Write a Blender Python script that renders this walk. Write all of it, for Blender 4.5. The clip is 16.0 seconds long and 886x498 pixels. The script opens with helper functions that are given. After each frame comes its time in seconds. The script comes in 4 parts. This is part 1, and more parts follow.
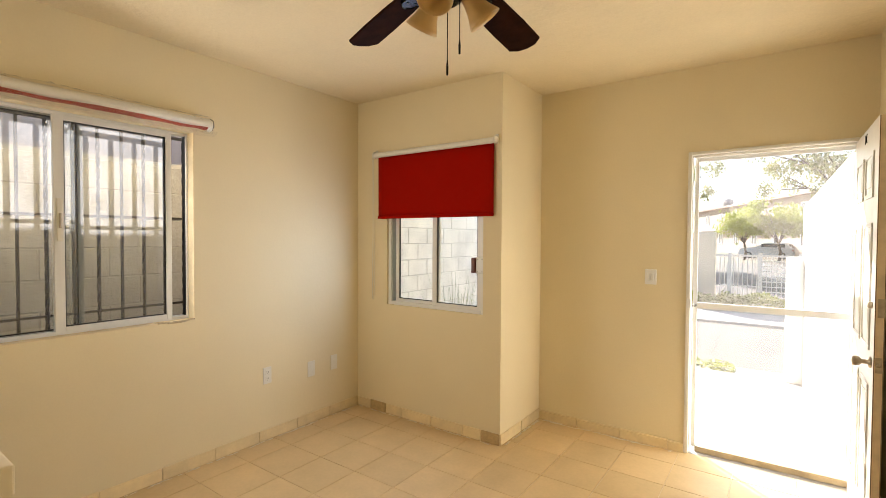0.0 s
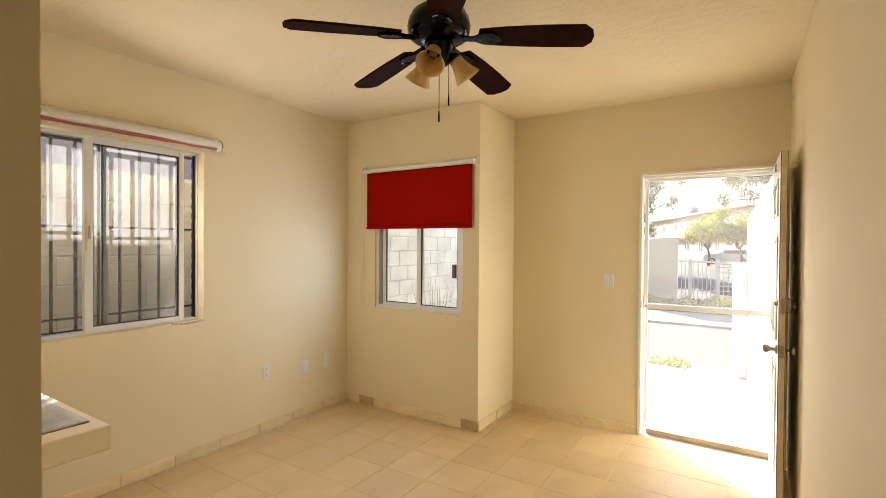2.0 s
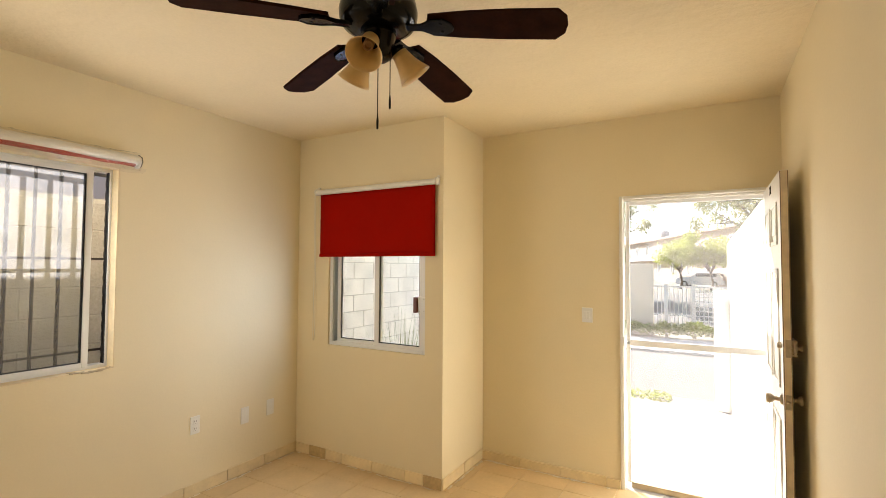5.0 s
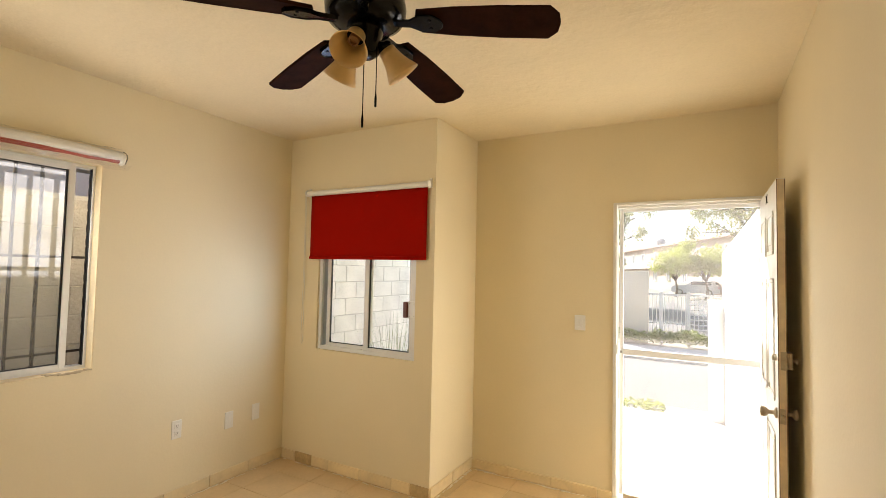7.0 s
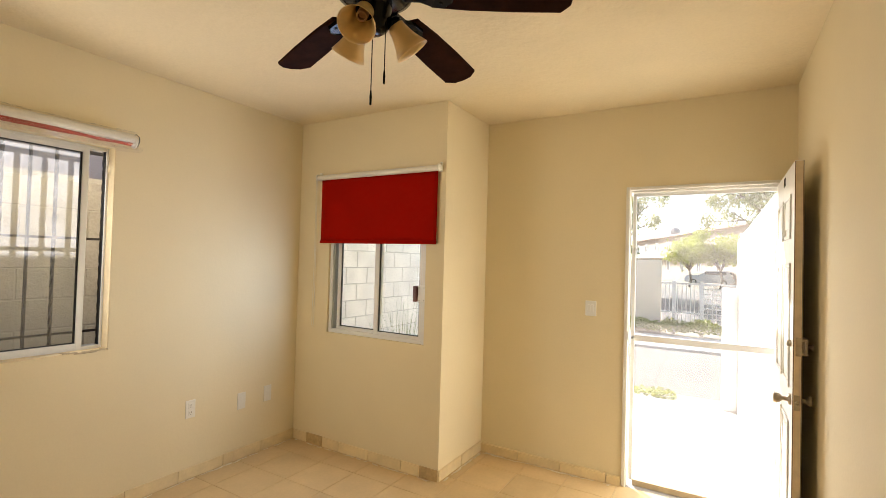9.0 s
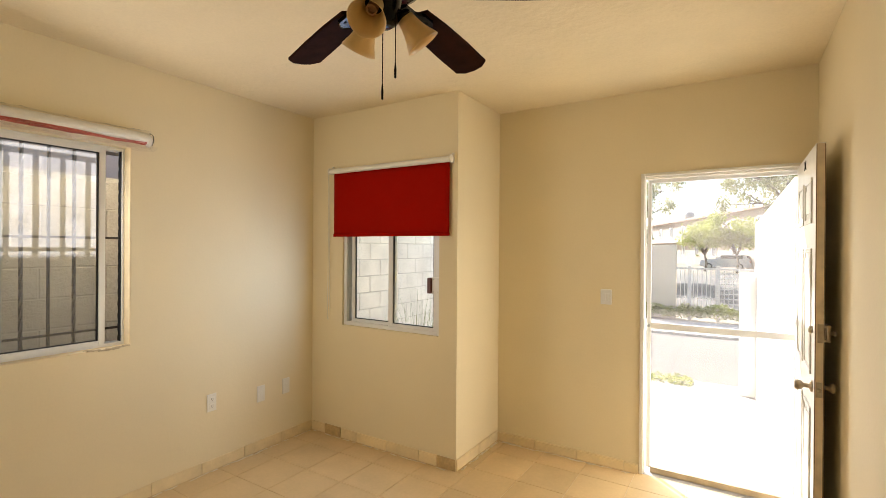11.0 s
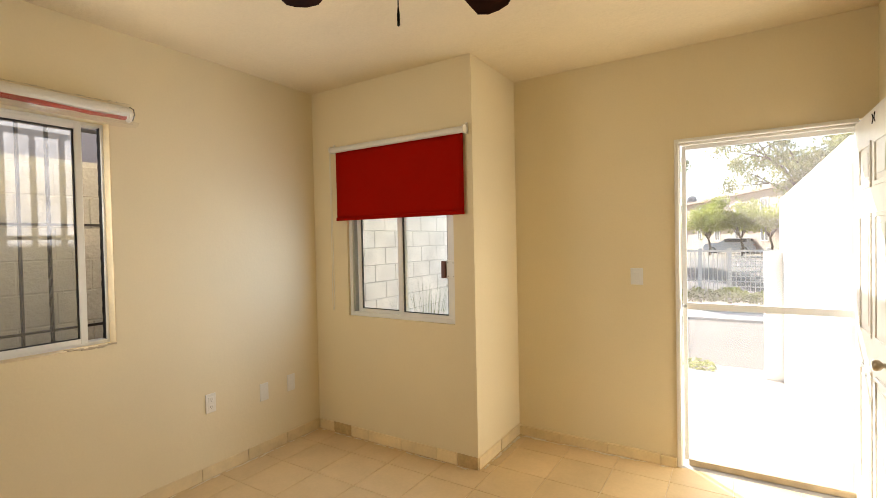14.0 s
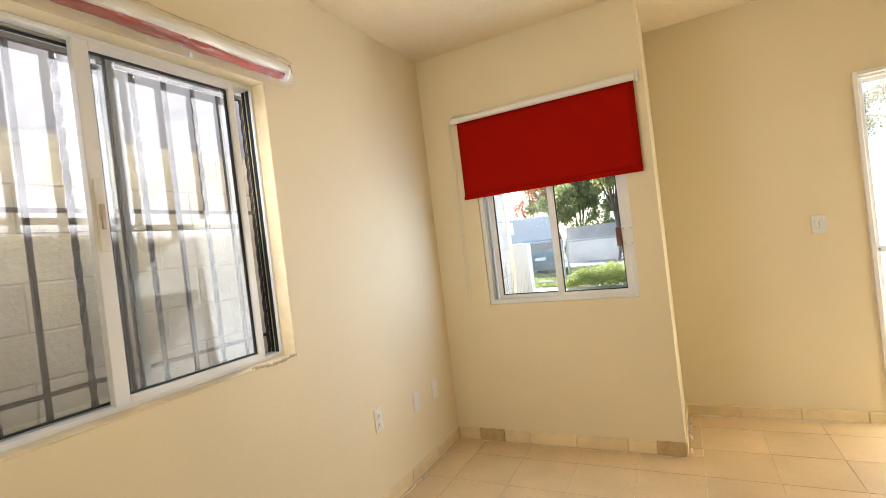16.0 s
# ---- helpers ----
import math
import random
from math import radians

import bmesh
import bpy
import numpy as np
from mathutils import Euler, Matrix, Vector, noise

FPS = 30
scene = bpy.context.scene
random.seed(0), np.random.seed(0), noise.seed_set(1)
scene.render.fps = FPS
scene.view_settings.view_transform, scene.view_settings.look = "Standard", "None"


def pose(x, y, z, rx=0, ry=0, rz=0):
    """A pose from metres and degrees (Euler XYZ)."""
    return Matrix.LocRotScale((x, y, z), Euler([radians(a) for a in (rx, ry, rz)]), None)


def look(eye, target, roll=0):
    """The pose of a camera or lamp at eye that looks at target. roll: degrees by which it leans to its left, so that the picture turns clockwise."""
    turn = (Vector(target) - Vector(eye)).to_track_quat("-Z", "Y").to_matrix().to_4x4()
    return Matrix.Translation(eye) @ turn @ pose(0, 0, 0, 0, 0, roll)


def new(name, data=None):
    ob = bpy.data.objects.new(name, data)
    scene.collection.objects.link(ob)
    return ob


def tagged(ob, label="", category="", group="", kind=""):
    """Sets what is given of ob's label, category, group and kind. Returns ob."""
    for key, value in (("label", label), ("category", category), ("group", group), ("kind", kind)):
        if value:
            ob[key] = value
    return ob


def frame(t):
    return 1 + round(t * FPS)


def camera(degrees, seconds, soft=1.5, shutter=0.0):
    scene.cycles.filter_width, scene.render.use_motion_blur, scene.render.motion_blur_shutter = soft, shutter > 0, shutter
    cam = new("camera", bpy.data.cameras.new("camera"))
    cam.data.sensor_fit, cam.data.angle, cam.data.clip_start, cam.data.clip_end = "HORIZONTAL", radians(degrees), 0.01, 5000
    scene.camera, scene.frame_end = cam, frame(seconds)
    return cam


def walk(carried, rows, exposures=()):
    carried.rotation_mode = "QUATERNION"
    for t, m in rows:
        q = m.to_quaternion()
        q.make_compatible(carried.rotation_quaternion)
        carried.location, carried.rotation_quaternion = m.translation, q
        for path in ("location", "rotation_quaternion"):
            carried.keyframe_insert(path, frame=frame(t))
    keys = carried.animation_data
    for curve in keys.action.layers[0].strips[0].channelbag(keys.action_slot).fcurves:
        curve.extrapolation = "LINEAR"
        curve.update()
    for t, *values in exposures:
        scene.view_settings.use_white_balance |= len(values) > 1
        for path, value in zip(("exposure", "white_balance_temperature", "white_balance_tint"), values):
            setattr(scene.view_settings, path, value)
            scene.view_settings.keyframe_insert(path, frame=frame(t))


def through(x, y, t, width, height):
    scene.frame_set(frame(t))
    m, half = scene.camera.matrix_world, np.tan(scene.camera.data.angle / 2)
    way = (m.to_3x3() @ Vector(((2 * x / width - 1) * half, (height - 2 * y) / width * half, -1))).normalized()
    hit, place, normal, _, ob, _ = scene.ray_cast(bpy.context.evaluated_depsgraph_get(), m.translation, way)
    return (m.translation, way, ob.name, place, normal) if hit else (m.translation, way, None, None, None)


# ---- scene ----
cam = camera(86.6, 16.0, soft=0.7)
EXPOSURE = 2.12
PATH = [
    (0, (0.088, 0.037, 1.502), (-1.073, 1.664, 1.452), 0.3),
    (0.5, (0.099, 0.011, 1.486), (-1.053, 1.644, 1.418), 0.2),
    (1, (0.136, -0.056, 1.481), (-1.006, 1.584, 1.421), 0.2),
    (1.5, (0.216, -0.19, 1.514), (-0.896, 1.472, 1.473), 0.6),
    (2, (0.271, -0.346, 1.528), (-0.803, 1.341, 1.504), 0.4),
    (2.5, (0.278, -0.492, 1.523), (-0.741, 1.229, 1.51), 0.1),
    (3, (0.299, -0.497, 1.536), (-0.678, 1.248, 1.538), -0.1),
    (3.5, (0.308, -0.332, 1.54), (-0.662, 1.417, 1.553), 0.0),
    (4, (0.26, -0.186, 1.548), (-0.701, 1.567, 1.58), 0.1),
    (4.5, (0.185, -0.032, 1.569), (-0.784, 1.717, 1.622), 0.1),
    (5, (0.151, 0.078, 1.579), (-0.84, 1.814, 1.654), 0.3),
    (5.2, (0.147, 0.107, 1.592), (-0.836, 1.847, 1.673), 0.4),
    (7.5, (0.155, 0.149, 1.572), (-0.831, 1.887, 1.663), 1.5),
    (8, (0.149, 0.134, 1.561), (-0.848, 1.866, 1.635), 1.7),
    (8.5, (0.156, 0.149, 1.564), (-0.854, 1.874, 1.62), 1.7),
    (9, (0.156, 0.165, 1.554), (-0.864, 1.885, 1.596), 1.6),
    (11.3, (0.144, 0.159, 1.577), (-0.926, 1.849, 1.571), 0.4),
    (11.5, (0.15, 0.137, 1.588), (-0.928, 1.822, 1.591), 0.5),
    (12, (0.156, 0.107, 1.613), (-0.941, 1.779, 1.634), 0.2),
    (12.5, (0.161, 0.107, 1.613), (-0.924, 1.787, 1.63), -0.3),
    (13, (0.123, 0.124, 1.577), (-0.908, 1.837, 1.571), -0.6),
    (13.5, (0.056, 0.183, 1.514), (-0.948, 1.913, 1.504), -0.7),
    (14, (-0.088, 0.355, 1.49), (-1.152, 2.048, 1.453), -1.2),
    (14.5, (-0.373, 0.447, 1.484), (-1.501, 2.097, 1.418), -1.8),
    (15, (-0.749, 0.402, 1.503), (-1.879, 2.051, 1.443), -3.0),
    (15.5, (-1.169, 0.259, 1.495), (-2.164, 1.994, 1.474), -5.9),
    (16, (-1.424, 0.047, 1.361), (-2.327, 1.831, 1.35), -6.8),
]
walk(cam, [(t, look(eye, target, roll)) for t, eye, target, roll in PATH],
     exposures=[(0.0, EXPOSURE, 6400, 9), (2.5, EXPOSURE - 0.03, 6400, 9), (4.0, EXPOSURE + 0.02, 6400, 9), (8.0, EXPOSURE, 6400, 9), (11.5, EXPOSURE - 0.08, 6400, 9),
                (14.5, EXPOSURE - 0.09, 6400, 9), (15.2, EXPOSURE + 0.14, 6050, 9), (16.0, EXPOSURE + 0.28, 5900, 9)])

# ---- light ----
SUN_WAY = Vector((1.03, -1.0, -0.83)).normalized()      # the way sunlight travels
world = bpy.data.worlds.new("sky")
scene.world = world
world.use_nodes = True
wn = world.node_tree.nodes
sky = wn.new("ShaderNodeTexSky")
sky.sky_type = 'NISHITA'
sky.sun_disc = False
sky.sun_elevation = math.asin(-SUN_WAY.z)
sky.sun_rotation = math.atan2(-SUN_WAY.x, -SUN_WAY.y)
wn["Background"].inputs["Strength"].default_value = 0.105
world.node_tree.links.new(sky.outputs[0], wn["Background"].inputs["Color"])
sun = new("sun", bpy.data.lights.new("sun", 'SUN'))
sun.data.energy = 5.0
sun.data.angle = radians(0.5)
sun.data.color = (1.0, 0.965, 0.925)
sun.matrix_world = look((-8, 12, 10), Vector((-8, 12, 10)) + SUN_WAY)


def opening_lamp(name, eye, to, width, height, watts, color):
    """Skylight that enters by an opening."""
    lamp = new(name, bpy.data.lights.new(name, 'AREA'))
    lamp.data.shape, lamp.data.size, lamp.data.size_y = 'RECTANGLE', width, height
    lamp.data.energy, lamp.data.color = watts, color
    lamp.matrix_world = look(eye, to)
    return lamp


opening_lamp("door_skylight", (-0.06, 3.665, 1.05), (-1.0, 0, 0.8), 0.50, 1.9, 2.4, (1.0, 0.95, 0.88))
opening_lamp("small_window_skylight", (-2.13, 2.978, 1.31), (-2.13, 0, 1.31), 0.80, 0.62, 2.4, (0.52, 0.68, 1.0))
opening_lamp("large_window_skylight", (-2.835, 0.96, 1.56), (0, 2.2, 1.42), 0.85, 0.95, 3.0, (1.0, 0.94, 0.91))


# ---- materials ----
def material(name, color, rough=0.6, metal=0.0, vary=0.06, scale=3.0, grain=0.03, grain_scale=60.0, bump=0.0, bump_scale=80.0,
             bump_detail=4.0, tint=None, per_object=0.0, spec=0.5, transmit=0.0, bump_depth=0.004):
    """Paint with large blotches, fine grain and relief, laid out in world metres."""
    m = bpy.data.materials.new(name)
    m.use_nodes = True
    n, l = m.node_tree.nodes, m.node_tree.links
    b = n["Principled BSDF"]
    b.inputs["Roughness"].default_value = rough
    b.inputs["Metallic"].default_value = metal
    b.inputs["Specular IOR Level"].default_value = spec
    b.inputs["Transmission Weight"].default_value = transmit
    geo = n.new("ShaderNodeNewGeometry")

    def noise_node(s, d):
        t = n.new("ShaderNodeTexNoise")
        t.inputs["Scale"].default_value = s
        t.inputs["Detail"].default_value = d
        l.new(geo.outputs["Position"], t.inputs["Vector"])
        return t

    big, fine = noise_node(scale, 4), noise_node(grain_scale, 3)
    mix = n.new("ShaderNodeMix")
    mix.data_type = 'RGBA'
    dark = tint or tuple(c * (1 - 2.2 * vary) for c in color)
    mix.inputs[6].default_value = (*color, 1)
    mix.inputs[7].default_value = (*dark, 1)
    ramp = n.new("ShaderNodeMapRange")
    ramp.inputs[1].default_value, ramp.inputs[2].default_value = 0.35, 0.75
    l.new(big.outputs["Fac"], ramp.inputs[0])
    l.new(ramp.outputs[0], mix.inputs[0])
    hsv = n.new("ShaderNodeHueSaturation")
    val = n.new("ShaderNodeMapRange")
    val.inputs[3].default_value, val.inputs[4].default_value = 1 - 2 * grain, 1 + 2 * grain
    l.new(fine.outputs["Fac"], val.inputs[0])
    last = val.outputs[0]
    if per_object:
        info = n.new("ShaderNodeObjectInfo")
        r = n.new("ShaderNodeMapRange")
        r.inputs[3].default_value, r.inputs[4].default_value = 1 - per_object, 1 + per_object
        l.new(info.outputs["Random"], r.inputs[0])
        mul = n.new("ShaderNodeMath")
        mul.operation = 'MULTIPLY'
        l.new(last, mul.inputs[0]), l.new(r.outputs[0], mul.inputs[1])
        last = mul.outputs[0]
    l.new(last, hsv.inputs["Value"])
    l.new(mix.outputs[2], hsv.inputs["Color"])
    l.new(hsv.outputs[0], b.inputs["Base Color"])
    if bump:
        t = noise_node(bump_scale, bump_detail)
        bp = n.new("ShaderNodeBump")
        bp.inputs["Strength"].default_value = bump
        bp.inputs["Distance"].default_value = bump_depth
        l.new(t.outputs["Fac"], bp.inputs["Height"])
        l.new(bp.outputs[0], b.inputs["Normal"])
    return m


def gloss_weight(n, l, low, rise):
    """Reflection that grows towards grazing views."""
    lw, p, m = n.new("ShaderNodeLayerWeight"), n.new("ShaderNodeMath"), n.new("ShaderNodeMath")
    lw.inputs["Blend"].default_value = 0.5
    p.operation, m.operation = 'POWER', 'MULTIPLY_ADD'
    p.inputs[1].default_value = 4.0
    m.inputs[1].default_value, m.inputs[2].default_value = rise, low
    l.new(lw.outputs["Facing"], p.inputs[0]), l.new(p.outputs[0], m.inputs[0])
    return m.outputs[0]


def glass_material(name, color, low=0.035, rise=0.6, rough=0.0):
    m = bpy.data.materials.new(name)
    m.use_nodes = True
    n, l = m.node_tree.nodes, m.node_tree.links
    n.remove(n["Principled BSDF"])
    clear, gloss, mix = n.new("ShaderNodeBsdfTransparent"), n.new("ShaderNodeBsdfGlossy"), n.new("ShaderNodeMixShader")
    clear.inputs[0].default_value = (*color, 1)
    gloss.inputs["Roughness"].default_value = rough
    l.new(gloss_weight(n, l, low, rise), mix.inputs[0]), l.new(clear.outputs[0], mix.inputs[1]), l.new(gloss.outputs[0], mix.inputs[2])
    l.new(mix.outputs[0], n["Material Output"].inputs["Surface"])
    return m


def veil_material(name, color, cover, gloss=0.0, through=0.5, blotch=0.0):
    """A thin sheet that lets most light straight through and scatters the rest: screen mesh or plastic film."""
    m = bpy.data.materials.new(name)
    m.use_nodes = True
    n, l = m.node_tree.nodes, m.node_tree.links
    n.remove(n["Principled BSDF"])
    clear, dif, tra, mid, mix = (n.new("ShaderNodeBsdfTransparent"), n.new("ShaderNodeBsdfDiffuse"), n.new("ShaderNodeBsdfTranslucent"),
                                 n.new("ShaderNodeMixShader"), n.new("ShaderNodeMixShader"))
    dif.inputs[0].default_value = tra.inputs[0].default_value = (*color, 1)
    mix.inputs[0].default_value = cover
    mid.inputs[0].default_value = through
    l.new(dif.outputs[0], mid.inputs[1]), l.new(tra.outputs[0], mid.inputs[2])
    l.new(clear.outputs[0], mix.inputs[1]), l.new(mid.outputs[0], mix.inputs[2])
    if blotch:
        geo, big, ramp = n.new("ShaderNodeNewGeometry"), n.new("ShaderNodeTexNoise"), n.new("ShaderNodeMapRange")
        big.inputs["Scale"].default_value, big.inputs["Detail"].default_value, big.inputs["Roughness"].default_value = 9.0, 8.0, 0.7
        ramp.inputs[1].default_value, ramp.inputs[2].default_value = 0.3, 0.7
        ramp.inputs[3].default_value, ramp.inputs[4].default_value = cover * (1 - blotch), cover * (1 + blotch)
        l.new(geo.outputs["Position"], big.inputs["Vector"]), l.new(big.outputs["Fac"], ramp.inputs[0]), l.new(ramp.outputs[0], mix.inputs[0])
    last = mix
    if gloss:
        shine, coat = n.new("ShaderNodeBsdfGlossy"), n.new("ShaderNodeMixShader")
        shine.inputs["Roughness"].default_value = 0.08
        l.new(gloss_weight(n, l, 0.06, 0.6), coat.inputs[0]), l.new(mix.outputs[0], coat.inputs[1]), l.new(shine.outputs[0], coat.inputs[2])
        last = coat
    l.new(last.outputs[0], n["Material Output"].inputs["Surface"])
    return m


def leaf_material(name, color, other):
    """Leaves that glow a little with the light behind them."""
    m = material(name, color, 0.6, vary=0.25, scale=1.6, grain=0.1, grain_scale=20, tint=other)
    n, l = m.node_tree.nodes, m.node_tree.links
    b, out = n["Principled BSDF"], n["Material Output"]
    tra, mix = n.new("ShaderNodeBsdfTranslucent"), n.new("ShaderNodeMixShader")
    mix.inputs[0].default_value = 0.55
    l.new(b.inputs["Base Color"].links[0].from_socket, tra.inputs[0])
    l.new(b.outputs[0], mix.inputs[1]), l.new(tra.outputs[0], mix.inputs[2])
    l.new(mix.outputs[0], out.inputs["Surface"])
    return m


PLASTER = material("cream_plaster", (0.81, 0.695, 0.455), 0.75, vary=0.025, scale=1.3, grain=0.014, grain_scale=90, bump=0.16, bump_scale=45, bump_depth=0.005)
CEILING = material("ceiling_stucco", (0.79, 0.662, 0.425), 0.85, vary=0.03, scale=2.0, grain=0.025, grain_scale=70, bump=1.0, bump_scale=20, bump_detail=8, bump_depth=0.008)
TILE = material("beige_tile", (0.67, 0.485, 0.25), 0.50, spec=0.35, vary=0.06, scale=4, grain=0.035, grain_scale=45, bump=0.05, bump_scale=30, per_object=0.05)
GROUT = material("grout", (0.82, 0.71, 0.52), 0.8, tint=(0.58, 0.43, 0.25), scale=1.6, grain=0.08, bump=0.3)
GROUT_PALE = material("pale_dried_grout", (0.80, 0.71, 0.55), 0.9, vary=0.06, scale=12, grain=0.05)
SKIRTING = material("beige_skirting_tile", (0.86, 0.69, 0.40), 0.5, vary=0.07, scale=9, grain=0.03, per_object=0.09)
SKIRTING_DARK = material("brown_skirting_tile", (0.62, 0.44, 0.21), 0.5, vary=0.15, scale=20, grain=0.05)
WHITE = material("white_paint", (0.82, 0.79, 0.72), 0.4, vary=0.03, scale=8, grain=0.015, bump=0.05)
WHITE_AL = material("white_aluminium", (0.80, 0.79, 0.76), 0.35, vary=0.02, scale=6, grain=0.01)
GREY_AL = material("grey_aluminium", (0.42, 0.43, 0.40), 0.4, metal=0.5, vary=0.05, scale=10)
RUBBER = material("black_gasket", (0.02, 0.02, 0.02), 0.6)
THIN_GLASS = glass_material("thin_window_glass", (0.97, 0.985, 0.98), low=0.008, rise=0.2)
GLASS = glass_material("window_glass", (0.96, 0.98, 0.97), low=0.045, rise=0.35)
IRON = material("dark_iron", (0.045, 0.032, 0.025), 0.55, vary=0.2, scale=25, grain=0.1, bump=0.2)
RED = material("red_fabric", (0.33, 0.005, 0.0006), 0.9, spec=0.06, vary=0.03, scale=6, grain=0.05, grain_scale=400, bump=0.1, bump_scale=500)
RED_ROLL = material("red_fabric_roll", (0.36, 0.034, 0.009), 0.8, vary=0.1, scale=20, grain=0.05, grain_scale=300)
CREAM_PLASTIC = material("cream_plastic", (0.80, 0.76, 0.66), 0.45, vary=0.02)
FILM = veil_material("plastic_film", (0.9, 0.9, 0.9), 0.06, gloss=1)
DUST_FILM = veil_material("window_dust", (0.84, 0.78, 0.80), 0.092, through=0.95, blotch=0.4)
SCREEN = veil_material("insect_screen", (0.44, 0.39, 0.36), 0.15)
STEEL = material("brushed_steel", (0.27, 0.225, 0.155), 0.5, metal=0.15, spec=0.08, vary=0.18, scale=12, grain=0.04, grain_scale=200)
BRASS = material("worn_nickel", (0.50, 0.43, 0.33), 0.33, metal=1.0, vary=0.12, scale=40)
DARK_WOOD = material("dark_blade_wood", (0.028, 0.0085, 0.0028), 0.65, spec=0.02, vary=0.2, scale=14, grain=0.12, grain_scale=90, bump=0.08)
BLACK_METAL = material("black_bronze", (0.003, 0.0026, 0.0022), 0.2, spec=0.2, metal=0.0, vary=0.1, scale=20)
AMBER_GLASS = material("frosted_amber_glass", (0.90, 0.63, 0.27), 0.35, vary=0.05, scale=14, grain=0.02, transmit=0.25)
BULB_WHITE = material("lamp_socket", (0.42, 0.25, 0.12), 0.4)
BROWN_HANDLE = material("brown_handle", (0.13, 0.035, 0.02), 0.45)
CONCRETE = material("pale_concrete", (0.40, 0.375, 0.34), 0.9, vary=0.10, scale=0.9, grain=0.06, grain_scale=40, bump=0.4, bump_scale=25)
ROAD = material("worn_road", (0.155, 0.132, 0.108), 0.92, vary=0.14, scale=0.5, grain=0.08, grain_scale=30, bump=0.4, bump_scale=30)
EARTH = material("dry_earth", (0.24, 0.20, 0.14), 0.95, vary=0.2, scale=0.7, grain=0.1, bump=0.5, bump_scale=12)
BLOCK = material("concrete_block", (0.76, 0.69, 0.61), 0.92, vary=0.10, scale=3, grain=0.07, grain_scale=70, bump=0.8, bump_scale=60, per_object=0.03)
BLOCK_RAW = material("raw_concrete_block", (0.50, 0.44, 0.37), 0.95, vary=0.14, scale=2.2, grain=0.10, grain_scale=60, bump=1.0, bump_scale=45, per_object=0.09, bump_depth=0.008)
MORTAR = material("mortar", (0.50, 0.445, 0.38), 0.95, vary=0.12, scale=6, grain=0.06, bump=0.6)
STUCCO_WHITE = material("white_stucco", (0.80, 0.78, 0.74), 0.85, vary=0.05, scale=1.5, grain=0.03, bump=0.3, bump_scale=40)
STUCCO_CREAM = material("cream_stucco", (0.82, 0.68, 0.50), 0.88, vary=0.08, scale=1.2, grain=0.04, bump=0.3, bump_scale=30)
STUCCO_PINK = material("pale_pink_stucco", (0.38, 0.305, 0.275), 0.88, vary=0.06, scale=0.6, grain=0.04, bump=0.3, bump_scale=20)
STUCCO_TAN = material("tan_stucco", (0.40, 0.32, 0.25), 0.88, vary=0.08, scale=0.5, grain=0.04, bump=0.3, bump_scale=20)
STUCCO_BLUE = material("pale_blue_stucco", (0.64, 0.59, 0.56), 0.88, vary=0.06, scale=0.6, grain=0.04, bump=0.3, bump_scale=20)
STUCCO_GREY = material("grey_render", (0.42, 0.40, 0.38), 0.9, vary=0.14, scale=1.2, grain=0.05, bump=0.3, bump_scale=20)
TERRACOTTA = material("terracotta_roof", (0.40, 0.28, 0.21), 0.8, vary=0.15, scale=2, grain=0.08)
DARK_GLASS = material("dark_window", (0.06, 0.06, 0.065), 0.45, vary=0.1)
LEAF = leaf_material("leaf_green", (0.26, 0.28, 0.11), (0.16, 0.19, 0.08))
LEAF_STREET = leaf_material("leaf_street", (0.27, 0.26, 0.09), (0.16, 0.18, 0.07))
LEAF_BRIGHT = leaf_material("leaf_bright", (0.33, 0.35, 0.08), (0.22, 0.25, 0.06))
LEAF_RED = leaf_material("leaf_red", (0.30, 0.10, 0.04), (0.20, 0.08, 0.03))
BARK = material("bark", (0.12, 0.09, 0.06), 0.9, vary=0.2, scale=9, grain=0.1, bump=0.8, bump_scale=30)
CAR_BLUE = material("teal_car_paint", (0.02, 0.075, 0.10), 0.25, vary=0.03, scale=3)
CAR_SILVER = material("silver_car_paint", (0.45, 0.46, 0.48), 0.3, metal=0.4, vary=0.03, scale=3)
SLOT = material("shadowed_slot", (0.30, 0.26, 0.20), 0.7)
TYRE = material("tyre_rubber", (0.02, 0.02, 0.02), 0.8)
CAR_RED = material("red_lamp", (0.4, 0.02, 0.02), 0.3)
PLATE = material("plate_white", (0.75, 0.75, 0.75), 0.5)
GALV = material("galvanised_wire", (0.36, 0.36, 0.35), 0.5, metal=0.5, vary=0.05)
WHITE_IRON = material("white_painted_iron", (0.74, 0.67, 0.59), 0.5, vary=0.05, scale=8)


# ---- building blocks ----
def thing(name, place=(0, 0, 0), label="", category="", group="", kind=""):
    ob = new(name)
    ob.empty_display_size = 0.1
    ob.location = place
    return tagged(ob, label, category, group, kind)


def part(name, bm, mat, parent=None, label="", smooth=False, bevel=0.0, segments=2):
    if bevel:
        bmesh.ops.bevel(bm, geom=list(bm.edges), offset=bevel, segments=segments, affect='EDGES', profile=0.5)
    me = bpy.data.meshes.new(name)
    if smooth:
        for f in bm.faces:
            f.smooth = True
    bm.to_mesh(me)
    bm.free()
    me.materials.append(mat)
    ob = new(name, me)
    if parent:
        ob.parent = parent
        ob.matrix_parent_inverse = Matrix.Translation(parent.location).inverted()
    return tagged(ob, label)


def structure(name, bm, mat, label, category="wall", bevel=0.0, smooth=False):
    return tagged(part(name, bm, mat, None, label, smooth, bevel), category=category, kind="structure")


